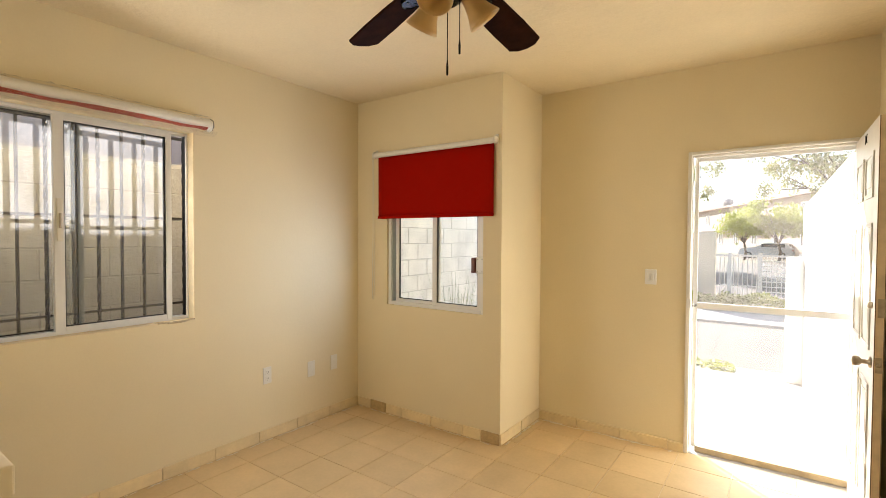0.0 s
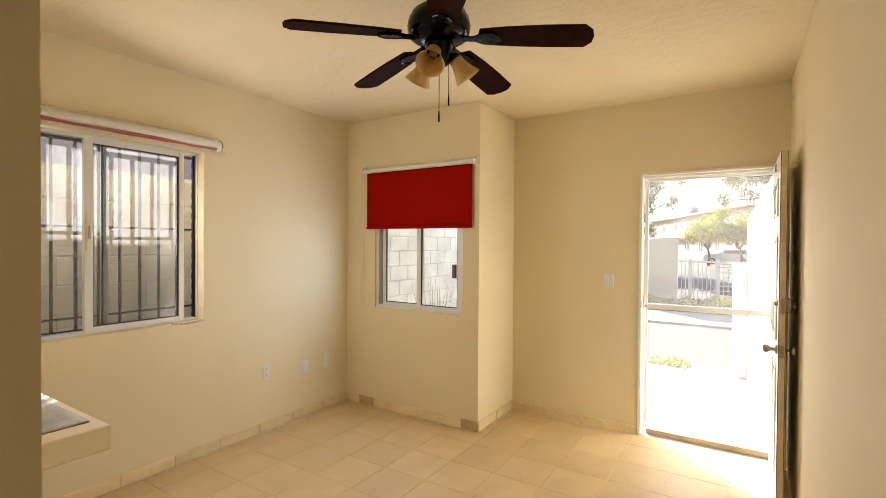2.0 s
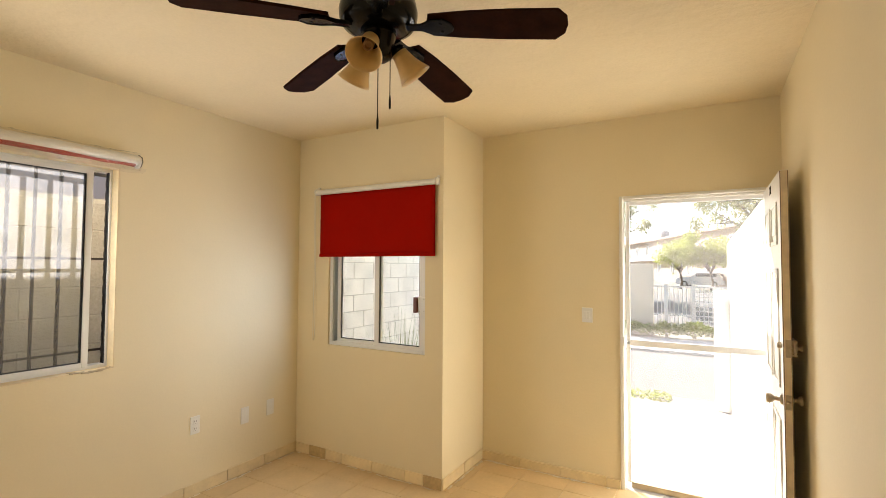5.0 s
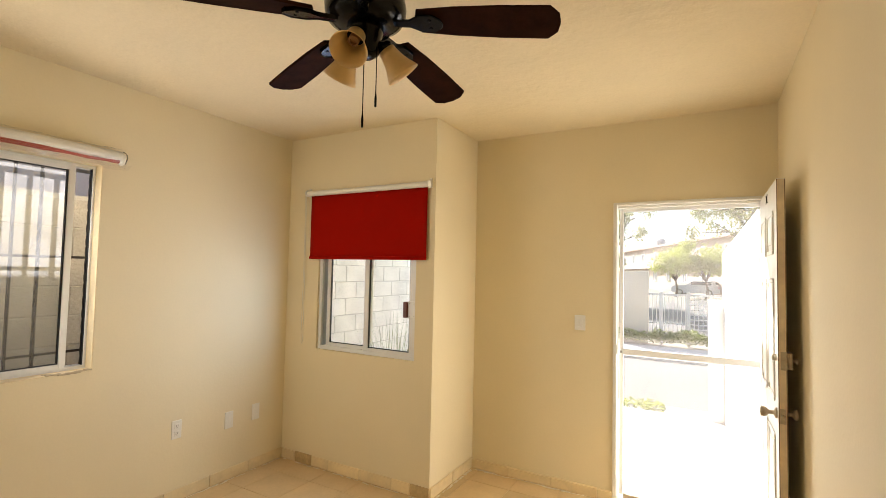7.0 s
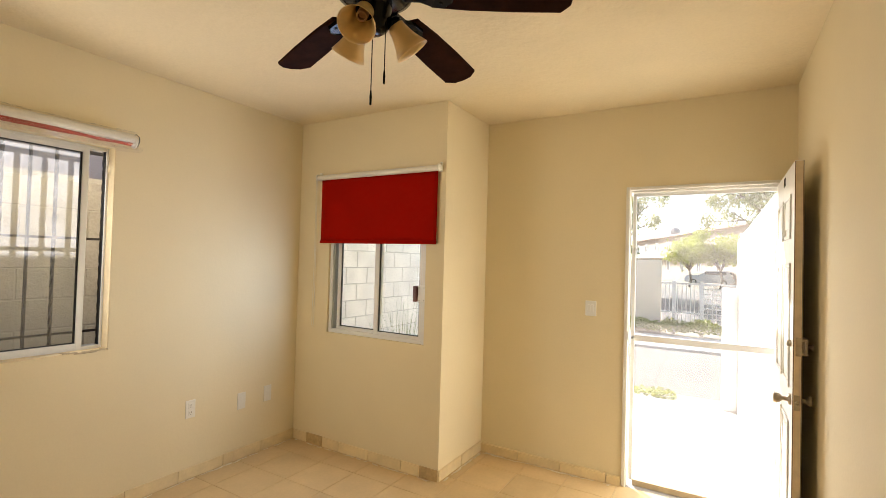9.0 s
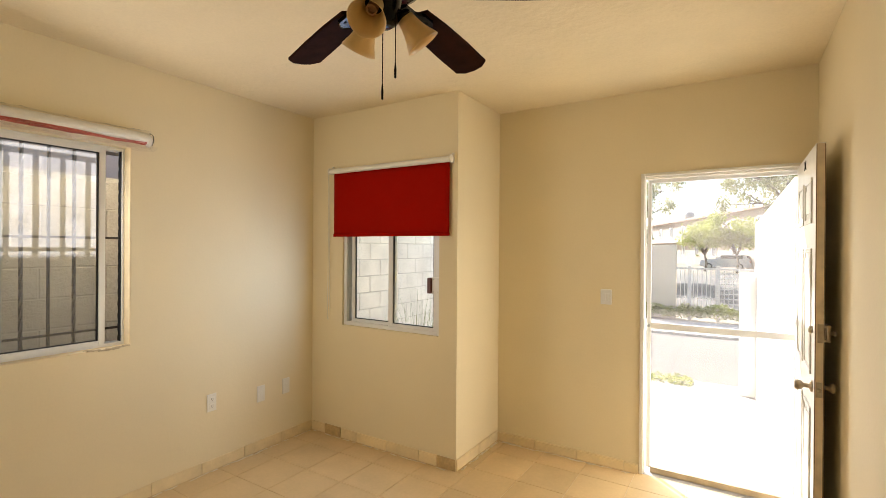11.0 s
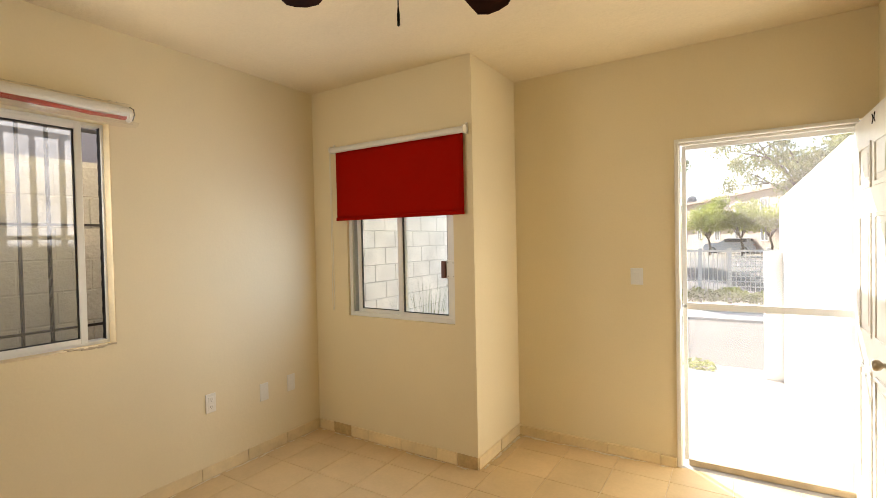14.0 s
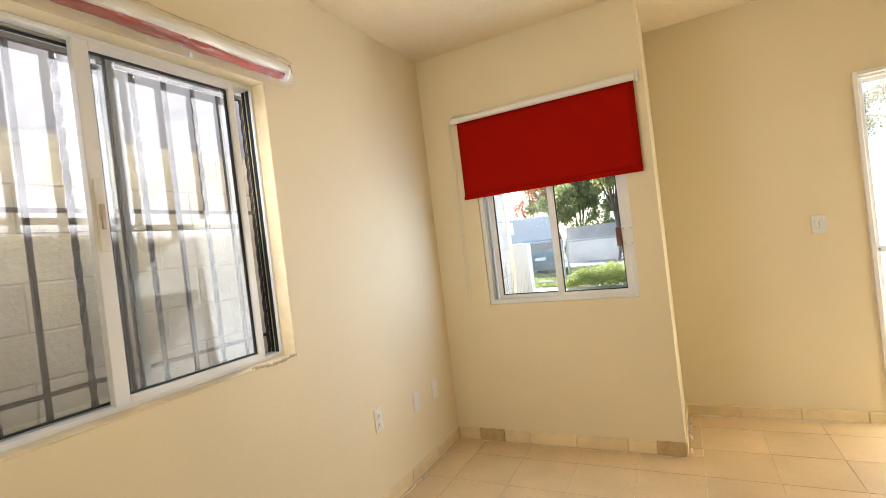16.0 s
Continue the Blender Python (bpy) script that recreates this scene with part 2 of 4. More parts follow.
def add_box(bm, x0, x1, y0, y1, z0, z1, turn=None):
    m = Matrix.LocRotScale(((x0 + x1) / 2, (y0 + y1) / 2, (z0 + z1) / 2), None, (abs(x1 - x0), abs(y1 - y0), abs(z1 - z0)))
    bmesh.ops.create_cube(bm, size=1, matrix=turn @ m if turn else m)
    return bm


def box(*a, turn=None):
    return add_box(bmesh.new(), *a, turn=turn)


def boxes(*rows):
    bm = bmesh.new()
    for r in rows:
        add_box(bm, *r)
    return bm


def lathe(profile, m=None, steps=24):
    """A turned body from (radius, height) pairs."""
    bm = bmesh.new()
    rings = []
    for r, z in profile:
        rings.append([bm.verts.new((r * math.cos(2 * math.pi * k / steps), r * math.sin(2 * math.pi * k / steps), z)) for k in range(steps)])
    for a, b in zip(rings, rings[1:]):
        for k in range(steps):
            bm.faces.new((a[k], a[(k + 1) % steps], b[(k + 1) % steps], b[k]))
    if profile[0][0] > 1e-4:
        bm.faces.new(rings[0][::-1])
    if profile[-1][0] > 1e-4:
        bm.faces.new(rings[-1])
    bmesh.ops.remove_doubles(bm, verts=bm.verts, dist=1e-5)
    if m:
        bm.transform(m)
    return bm


def tube(points, r, steps=8, bm=None, ends=None):
    """A round bar along points; ends: another radius at the far end."""
    bm = bm or bmesh.new()
    pts = [Vector(p) for p in points]
    rings = []
    for i, p in enumerate(pts):
        d = (pts[min(i + 1, len(pts) - 1)] - pts[max(i - 1, 0)]).normalized()
        a = d.orthogonal().normalized()
        b = d.cross(a)
        rr = r if ends is None else r + (ends - r) * i / (len(pts) - 1)
        if i and rings:
            ref = (rings[-1][0].co - pts[i - 1])
            a = (ref - d * ref.dot(d)).normalized()
            b = d.cross(a)
        rings.append([bm.verts.new(p + rr * (math.cos(2 * math.pi * k / steps) * a + math.sin(2 * math.pi * k / steps) * b)) for k in range(steps)])
    for a, b in zip(rings, rings[1:]):
        for k in range(steps):
            bm.faces.new((a[k], a[(k + 1) % steps], b[(k + 1) % steps], b[k]))
    bm.faces.new(rings[0][::-1]), bm.faces.new(rings[-1])
    return bm


# ---- the room's shell ----
WX, NY, AY, CX, EX, CZ = -2.968, 3.69, 3.01, -1.521, 0.545, 2.675       # west, north, alcove wall, its corner, east, ceiling
HY, HX, BACK = -0.19, -0.24, -3.2                                       # partition face, hallway wall, far end
T = 0.15
W1 = (0.335, 1.570, 0.961, 2.162)      # large window opening: y0 y1 z0 z1
W2 = (-2.618, -1.672, 0.930, 2.10)     # small window opening: x0 x1 z0 z1
D1 = (-0.430, 0.475, 2.097)          # doorway: x0 x1 top

structure("wall_west", boxes((WX - T, WX, BACK, W1[0], -0.3, CZ), (WX - T, WX, W1[1], AY + T, -0.3, CZ),
                             (WX - T, WX, W1[0], W1[1], -0.3, W1[2]), (WX - T, WX, W1[0], W1[1], W1[3], CZ)), PLASTER,
          "cream plastered wall with a wide window opening")
structure("wall_alcove", boxes((WX, W2[0], AY, AY + T, -0.3, CZ), (W2[1], CX, AY, AY + T, -0.3, CZ), (W2[0], W2[1], AY, AY + T, -0.3, W2[2]),
                               (W2[0], W2[1], AY, AY + T, W2[3], CZ)), PLASTER, "cream plastered wall with a small window opening")
structure("wall_return", box(CX - T, CX, AY + T, NY + 0.12, -0.3, CZ), PLASTER, "short cream plastered return wall beside the doorway")
structure("wall_north", boxes((CX, D1[0], NY, NY + 0.055, -0.3, CZ), (D1[1] + 0.027, EX + T, NY, NY + 0.055, -0.3, CZ), (D1[0], D1[1] + 0.027, NY, NY + 0.055, D1[2], CZ),
                              (CX, D1[0] - 0.09, NY + 0.055, NY + 0.12, -0.3, CZ), (D1[1] + 0.03, EX + T, NY + 0.055, NY + 0.12, -0.3, CZ),
                              (D1[0] - 0.09, D1[1] + 0.03, NY + 0.055, NY + 0.12, D1[2] + 0.05, CZ)), PLASTER, "cream plastered wall with the front doorway")
structure("wall_east", box(EX, EX + T, BACK, NY, -0.3, CZ), PLASTER, "long plain cream plastered wall")
structure("wall_south", box(WX - T, EX + T, BACK - T, BACK, -0.3, CZ), PLASTER, "plain wall closing the hallway")
structure("wall_partition", boxes((WX, HX - 0.12, HY - 0.12, HY, 0, CZ), (HX - 0.12, HX, BACK, HY, 0, CZ)), PLASTER,
          "cream partition wall at the hallway corner")
structure("ceiling", box(WX - T, EX + T, BACK - T, NY + T, CZ, CZ + 0.15), CEILING, "cream rough stucco ceiling slab", "ceiling")
floor = structure("floor", box(WX, EX, BACK, NY, -0.3, -0.003), GROUT, "beige square tiled floor with thin joints", "floor")

# ---- front door: jamb, screen door, leaf ----
door = thing("door_1", (0.46, NY, 0), "white painted panelled front door standing open against the wall", "door", kind="structure")
jy0, jy1 = NY - 0.012, NY + 0.050
for name, b in (("jamb", (D1[0], D1[0] + 0.026, jy0, jy1, 0, D1[2])), ("jamb", (D1[1] + 0.003, D1[1] + 0.027, jy0, jy1, 0, D1[2])),
                ("head", (D1[0] + 0.026, D1[1] - 0.012, jy0, jy1, D1[2] - 0.022, D1[2])),
                ("door_stop", (D1[0] + 0.026, D1[0] + 0.030, jy0 + 0.030, jy1 - 0.004, 0, D1[2] - 0.022)),
                ("door_stop", (D1[0] + 0.030, D1[1] - 0.012, jy0 + 0.030, jy1 - 0.004, D1[2] - 0.038, D1[2] - 0.022))):
    part(name, box(*b), WHITE, door, bevel=0.004)
LX0, LX1, LY0, LY1, LZ0, LZ1 = 0.446, 0.482, 2.885, 3.672, 0.012, 2.062
leaf = part("leaf", box(LX0, LX1, LY0, LY1, LZ0, LZ1), WHITE, door, "white panelled door leaf with a bare tan edge", bevel=0.003)
for y0, y1 in ((LY0 + 0.11, LY0 + 0.36), (LY1 - 0.36, LY1 - 0.11)):
    for z0, z1 in ((0.2, 0.82), (0.98, 1.58), (1.70, 1.92)):
        bm = bmesh.new()
        w = 0.022
        for b in ((y0, y1, z0, z0 + w), (y0, y1, z1 - w, z1), (y0, y0 + w, z0 + w, z1 - w), (y1 - w, y1, z0 + w, z1 - w)):
            add_box(bm, LX0 - 0.007, LX0 + 0.001, *b)
        add_box(bm, LX0 - 0.005, LX0 + 0.001, y0 + 0.05, y1 - 0.05, z0 + 0.05, z1 - 0.05)
        part("panel_moulding", bm, WHITE, leaf, bevel=0.0025, segments=1)
part("leaf_edge", box(LX0 + 0.004, LX1 - 0.004, LY0 - 0.003, LY0, LZ0 + 0.01, LZ1 - 0.004), material("bare_tan_edge", (0.76, 0.62, 0.42), 0.7, vary=0.1, scale=12), leaf)
for side in (-1, 1):
    x = LX0 if side < 0 else LX1
    knob = lathe([(0.0, 0.0), (0.026, 0.0), (0.026, 0.006), (0.011, 0.010), (0.010, 0.026), (0.021, 0.034), (0.025, 0.044), (0.022, 0.054), (0.0, 0.057)],
                 Matrix.Translation((x, LY0 + 0.06, 0.935)) @ Matrix.Scale(0.85 if side > 0 else 1.25, 4, (1, 0, 0)) @ Euler((0, side * radians(90), 0)).to_matrix().to_4x4())
    part("knob", knob, BRASS, leaf, "worn metal door knob", smooth=True)
SEAM = material("dark_edge_seam", (0.16, 0.09, 0.045), 0.7, vary=0.1, scale=15)
for xa in (LX0 + 0.001, LX1 - 0.004):
    part("edge_seam", box(xa, xa + 0.003, LY0 - 0.002, LY0, LZ0 + 0.01, LZ1 - 0.004), SEAM, leaf, "dark seam along the door edge")
latch = part("latch_plate", box(LX0 + 0.006, LX1 - 0.006, LY0 - 0.005, LY0, 0.900, 0.970), BRASS, leaf, "worn brass latch plate", bevel=0.001)
part("latch_bolt", lathe([(0, 0), (0.009, 0), (0.009, 0.008), (0.006, 0.013), (0, 0.014)], Matrix.Translation(((LX0 + LX1) / 2, LY0 - 0.005, 0.935)) @ Euler((radians(90), 0, 0)).to_matrix().to_4x4(), 12), BRASS, latch, smooth=True)
lock = part("rim_lock", boxes((LX1 - 0.010, LX1 + 0.022, LY0 - 0.004, LY0 + 0.085, 1.155, 1.168), (LX1 - 0.010, LX1 + 0.022, LY0 - 0.004, LY0 + 0.085, 1.217, 1.230),
                              (LX1, LX1 + 0.022, LY0 + 0.006, LY0 + 0.085, 1.168, 1.217)), BRASS, leaf, "worn metal rim lock", bevel=0.003)
part("strike_post", lathe([(0, 1.160), (0.006, 1.160), (0.006, 1.226), (0, 1.226)], Matrix.Translation((LX1 + 0.012, LY0 - 0.002, 0)), 10), BRASS, lock, smooth=True)
part("lock_plate", box(LX0 + 0.010, LX1 - 0.002, LY0 - 0.006, LY0 - 0.001, 1.150, 1.236), BRASS, leaf, bevel=0.001)
part("thumb_turn", lathe([(0.0, 0), (0.010, 0), (0.010, 0.014), (0.014, 0.016), (0.014, 0.022), (0, 0.024)], Matrix.Translation((LX1 + 0.022, LY0 + 0.03, 1.192)) @ Euler((0, radians(90), 0)).to_matrix().to_4x4(), 12), BRASS, leaf, smooth=True)
part("lock_cylinder", lathe([(0, 0), (0.016, 0), (0.016, 0.014), (0.012, 0.018), (0, 0.018)], Matrix.Translation((LX0, LY0 + 0.06, 1.20)) @ Euler((0, radians(-90), 0)).to_matrix().to_4x4(), 16), BRASS, leaf, smooth=True)
for side in (-1, 1):
    part("hook", tube([(LX0 - 0.004, 3.25 + side * (0.010 + 0.018 * abs(u) ** 1.6), 2.012 + 0.022 * u) for u in (-1, -0.6, -0.2, 0.2, 0.6, 1)], 0.0022, 6), BLACK_METAL, leaf, smooth=True)
part("hinge", lathe([(0.008, 0), (0.008, 0.09)], Matrix.Translation((LX0 + 0.005, 3.682, 1.75)), 10), BRASS, leaf)
part("strike_plate", box(D1[0] + 0.004, D1[0] + 0.030, jy0 - 0.003, jy0, 1.02, 1.085), WHITE_AL, door, bevel=0.001)

screen_door = thing("screen_door", (D1[0] + 0.05, NY + 0.06, 0), "white aluminium screen door with a middle rail", "door")
sx0, sx1, sy0, sy1 = D1[0] + 0.035, D1[1] + 0.004, NY + 0.052, NY + 0.076
for name, b in (("stile", (sx0, sx0 + 0.026, sy0, sy1, 0.035, 2.075)), ("stile", (sx1 - 0.02, sx1, sy0, sy1, 0.035, 2.075)),
                ("top_rail", (sx0 + 0.026, sx1 - 0.02, sy0, sy1, 2.035, 2.075)), ("middle_rail", (sx0 + 0.026, sx1 - 0.02, sy0 - 0.002, sy1, 1.014, 1.056))):
    part(name, box(*b), WHITE_AL, screen_door, bevel=0.003)
part("bottom_rail", box(sx0 + 0.026, sx1 - 0.02, sy0, sy1, 0.0, 0.04), material("tan_rail", (0.50, 0.40, 0.26), 0.55, vary=0.15, scale=9), screen_door, bevel=0.003)
part("screen_mesh", box(sx0 + 0.026, sx1 - 0.02, NY + 0.063, NY + 0.065, 1.056, 2.035), SCREEN, screen_door, "fine insect screen")
part("screen_mesh", box(sx0 + 0.026, sx1 - 0.02, NY + 0.063, NY + 0.065, 0.04, 1.014), SCREEN, screen_door, "fine insect screen")
part("latch_knob", lathe([(0, 0), (0.012, 0), (0.009, 0.018), (0, 0.02)], Matrix.Translation((sx0 + 0.013, sy0, 1.035)) @ Euler((radians(90), 0, 0)).to_matrix().to_4x4(), 12), GREY_AL, screen_door)
structure("threshold", box(D1[0], D1[1], NY, NY + 0.16, -0.3, -0.002), CONCRETE, "worn concrete doorstep in the doorway", "threshold")

# ---- large window on the west wall ----
win = thing("window_1", (WX - 0.08, 0.95, W1[2]), "white aluminium sliding window, partly open", "window", kind="structure")
fx0, fx1 = WX - 0.140, WX - 0.072
y0, y1, z0, z1 = W1
fw = 0.016
for name, b in (("frame_jamb", (fx1 - 0.030, fx1, y0, y0 + fw, z0, z1)), ("frame_jamb", (fx1 - 0.016, fx1, y1 - fw, y1, z0, z1)),
                ("frame_sill", (fx0, fx1, y0 + fw, y1 - fw, z0, z0 + 0.024)), ("frame_head", (fx0, fx1, y0 + fw, y1 - fw, z1 - 0.018, z1))):
    part(name, box(*b), WHITE_AL, win, bevel=0.003)
part("weather_strip", boxes((fx1 - 0.034, fx1 - 0.016, y1 - fw, y1, z0, z1), (fx0, fx0 + 0.010, y1 - 0.008, y1, z0, z1)), RUBBER, win, "black weather strip")


def sash(parent, a0, a1, c0, c1, z0, z1, wl, wr, mat, along, rail=0.035, glass=GLASS):
    """A sliding sash with stiles, rails, gasket and pane; a: along the wall, c: through it."""
    def bx(p0, p1, q0, q1, u0, u1):
        return (q0, q1, p0, p1, u0, u1) if along == "y" else (p0, p1, q0, q1, u0, u1)
    s = part("sash", boxes(bx(a0, a0 + wl, c0, c1, z0, z1), bx(a1 - wr, a1, c0, c1, z0, z1), bx(a0 + wl, a1 - wr, c0, c1, z0, z0 + rail),
                           bx(a0 + wl, a1 - wr, c0, c1, z1 - rail, z1)), mat, parent, bevel=0.002, segments=1)
    g, d = 0.006, (c0 + c1) / 2
    part("gasket", boxes(bx(a0 + wl, a0 + wl + g, d - .006, d + .006, z0 + rail, z1 - rail), bx(a1 - wr - g, a1 - wr, d - .006, d + .006, z0 + rail, z1 - rail),
                         bx(a0 + wl + g, a1 - wr - g, d - .006, d + .006, z0 + rail, z0 + rail + g), bx(a0 + wl + g, a1 - wr - g, d - .006, d + .006, z1 - rail - g, z1 - rail)),
         RUBBER, s)
    p = part("pane", box(*bx(a0 + wl, a1 - wr, d - 0.002, d + 0.002, z0 + rail, z1 - rail)), glass, s, "clear window glass")
    p.visible_shadow = False
    return s


inner = sash(win, 0.868, 1.462, fx1 - 0.028, fx1 + 0.004, z0 + 0.018, z1 - 0.016, 0.046, 0.032, WHITE_AL, "y", 0.028)
outer = sash(win, 0.372, 1.010, fx0 + 0.004, fx0 + 0.034, z0 + 0.014, z1 - 0.012, 0.034, 0.024, GREY_AL, "y", 0.014)
for s_, a0, a1, c in ((inner, 0.914, 1.43, fx1 - 0.0165), (outer, 0.406, 0.986, fx0 + 0.0155)):
    part("dust_layer", box(c, c + 0.0004, a0 + 0.003, a1 - 0.003, z0 + 0.05, z1 - 0.05), DUST_FILM, s_, "dusty outer side of the glass")
part("latch", box(fx1 + 0.004, fx1 + 0.012, 0.878, 0.906, 1.47, 1.70), CREAM_PLASTIC, inner, "cream plastic sash latch", bevel=0.003)
part("latch_slider", box(fx1 + 0.012, fx1 + 0.020, 0.886, 0.898, 1.54, 1.62), BRASS, inner, bevel=0.002)

random.seed(9)
bm = bmesh.new()
for k in range(34):
    u = random.random()
    c = Vector((WX + 0.001, 1.34 + 0.22 * u + random.gauss(0, 0.006), 0.972 - 0.010 * math.sin(u * 3) + random.gauss(0, 0.0025)))
    bmesh.ops.create_icosphere(bm, subdivisions=1, radius=1, matrix=Matrix.LocRotScale(c, Euler((random.uniform(-0.15, 0.15), 0, 0)), (0.002, random.uniform(0.016, 0.034), random.uniform(0.003, 0.006))))
TAN_MORTAR = material("tan_mortar", (0.66, 0.54, 0.36), 0.9, vary=0.2, scale=30, grain=0.1, bump=0.5)
part("reveal_lining", boxes((fx1, WX - 0.001, y1 - 0.006, y1, z0 + 0.004, z1), (fx1, WX - 0.001, y0, y1 - 0.006, z0, z0 + 0.006)), material("tan_reveal", (0.84, 0.70, 0.44), 0.9, vary=0.08, scale=9, grain=0.04, bump=0.3), win, "bare tan mortar in the window reveal", bevel=0.002, segments=1)
part("mortar_smear", bm, TAN_MORTAR, win, "rough tan mortar smear under the sill", smooth=True)

# iron security grille outside the large window
grille = thing("window_grille", (WX - 0.17, 0.95, W1[2] - 0.05), "dark iron window grille with plain and twisted bars, fixed outside", "grille")
gx = WX - 0.175


def twisted(y, z0, z1, r=0.0085):
    bm = bmesh.new()
    n = int((z1 - z0) / 0.014)
    rings = []
    for i in range(n + 1):
        z, a = z0 + (z1 - z0) * i / n, i * 0.30
        rings.append([bm.verts.new((gx + 1.25 * r * math.cos(a + k * math.pi / 2), y + 1.25 * r * math.sin(a + k * math.pi / 2), z)) for k in range(4)])
    for a, b in zip(rings, rings[1:]):
        for k in range(4):
            bm.faces.new((a[k], a[(k + 1) % 4], b[(k + 1) % 4], b[k]))
    bm.faces.new(rings[0][::-1]), bm.faces.new(rings[-1])
    return bm


for k in range(-4, 9):
    y = 0.742 + 0.1205 * k
    if y0 - 0.06 < y < y1 + 0.05:
        if k % 2:
            part("twisted_bar", twisted(y, 0.93, 2.137), IRON, grille)
        else:
            part("bar", box(gx - 0.0075, gx + 0.0075, y - 0.0065, y + 0.0065, 0.93, 2.137), IRON, grille)
for z in (1.060, 1.615):
    part("cross_bar", box(gx - 0.005, gx + 0.005, y0 - 0.08, y1 + 0.08, z - 0.007, z + 0.007), IRON, grille)
for z in (0.93, 2.137):
    part("cross_bar", box(gx - 0.009, gx + 0.009, y0 - 0.08, y1 + 0.08, z - 0.009, z + 0.009), IRON, grille)
for y in (y0 - 0.08, y1 + 0.08):
    for z in (0.93, 1.615, 2.137):
        part("wall_lug", box(gx - 0.006, WX - T + 0.02, y - 0.008, y + 0.008, z - 0.008, z + 0.008), IRON, grille)

# ---- small window in the alcove wall ----
win2 = thing("window_2", (-2.13, AY + 0.08, W2[2]), "white aluminium sliding window under a red blind", "window", kind="structure")
x0, x1, z0, z1 = W2
wy0, wy1 = AY + 0.018, AY + 0.085
for name, b in (("frame_jamb", (x0, x0 + 0.03, wy0, wy1, z0, z1)), ("frame_jamb", (x1 - 0.03, x1, wy0, wy1, z0, z1)),
                ("frame_sill", (x0 + 0.03, x1 - 0.03, wy0, wy1, z0, z0 + 0.03)), ("frame_head", (x0 + 0.03, x1 - 0.03, wy0, wy1, z1 - 0.03, z1))):
    part(name, box(*b), WHITE_AL, win2, bevel=0.003)
sa = sash(win2, -2.155, x1 - 0.012, wy0 + 0.006, wy0 + 0.032, z0 + 0.02, z1 - 0.02, 0.042, 0.052, WHITE_AL, "x", 0.032, THIN_GLASS)
sash(win2, x0 + 0.052, -2.115, wy0 + 0.038, wy0 + 0.064, z0 + 0.02, z1 - 0.02, 0.034, 0.042, WHITE_AL, "x", 0.032, THIN_GLASS)
part("track", box(x0 + 0.03, x0 + 0.042, wy0 + 0.010, wy1 - 0.004, z0 + 0.03, z1 - 0.03), GREY_AL, win2)
lock = part("lock_body", box(-1.735, -1.668, wy0 - 0.016, wy0 + 0.006, 1.235, 1.355), WHITE_AL, win2, "white sliding window lock", bevel=0.003)
part("lock_handle", box(-1.765, -1.737, wy0 - 0.034, wy0 + 0.006, 1.238, 1.352), BROWN_HANDLE, lock, "dark brown lock handle", bevel=0.003)


for xs in (-1.722, -1.682):
    for zs in (1.25, 1.34):
        part("screw", lathe([(0.0, 0), (0.0045, 0), (0.0035, 0.002), (0, 0.002)], Matrix.Translation((xs, wy0 - 0.016, zs)) @ Euler((radians(90), 0, 0)).to_matrix().to_4x4(), 8), GREY_AL, lock)


# ---- roller blinds ----
def rod_along(axis, a0, a1, c, z, r, steps=20):
    return tube([(a0, c, z), (a1, c, z)] if axis == "x" else [(c, a0, z), (c, a1, z)], r, steps)


blind = thing("roller_blind", (-2.14, AY - 0.04, 2.2), "red fabric roller blind drawn half down over the small window", "blind")
part("roller", rod_along("x", -2.722, -1.568, AY - 0.036, 2.194, 0.022), CREAM_PLASTIC, blind, "cream roller tube", smooth=False)
for x in (-2.728, -1.558):
    bm = lathe([(0.0, 0), (0.026, 0), (0.028, 0.003), (0.028, 0.010), (0.026, 0.013), (0.0, 0.013)], Matrix.Translation((x - 0.0065, AY - 0.036, 2.196)) @ Euler((0, radians(90), 0)).to_matrix().to_4x4(), 20)
    br = part("bracket", bm, CREAM_PLASTIC, blind)
    part("bracket_foot", box(x - 0.010, x + 0.010, AY - 0.012, AY, 2.17, 2.24), CREAM_PLASTIC, br, bevel=0.002)
bm = bmesh.new()
nx, nz = 24, 12
grid = [[bm.verts.new((-2.698 + 1.122 * i / nx, AY - 0.020 + 0.0025 * math.sin(i * 0.7) * (j / nz) - 0.002 * (1 - j / nz), 2.190 - 0.525 * j / nz)) for i in range(nx + 1)] for j in range(nz + 1)]
for j in range(nz):
    for i in range(nx):
        bm.faces.new((grid[j][i], grid[j + 1][i], grid[j + 1][i + 1], grid[j][i + 1]))
fab = part("fabric", bm, RED, blind, "plain red blind fabric", smooth=True)
sol = fab.modifiers.new("thickness", 'SOLIDIFY')
sol.thickness = 0.0016
part("bottom_bar", box(-2.704, -1.576, AY - 0.026, AY - 0.014, 1.655, 1.680), RED, blind, bevel=0.004)
bm = tube([(-2.758, AY - 0.03, 2.19), (-2.760, AY - 0.022, 1.6), (-2.772, AY - 0.016, 1.05), (-2.772, AY - 0.015, 0.975), (-2.764, AY - 0.015, 0.960),
           (-2.756, AY - 0.015, 0.975), (-2.750, AY - 0.016, 1.05), (-2.748, AY - 0.022, 1.6), (-2.748, AY - 0.03, 2.19)], 0.0022, 6)
part("bead_chain", bm, CREAM_PLASTIC, blind, "thin cream bead chain", smooth=True)

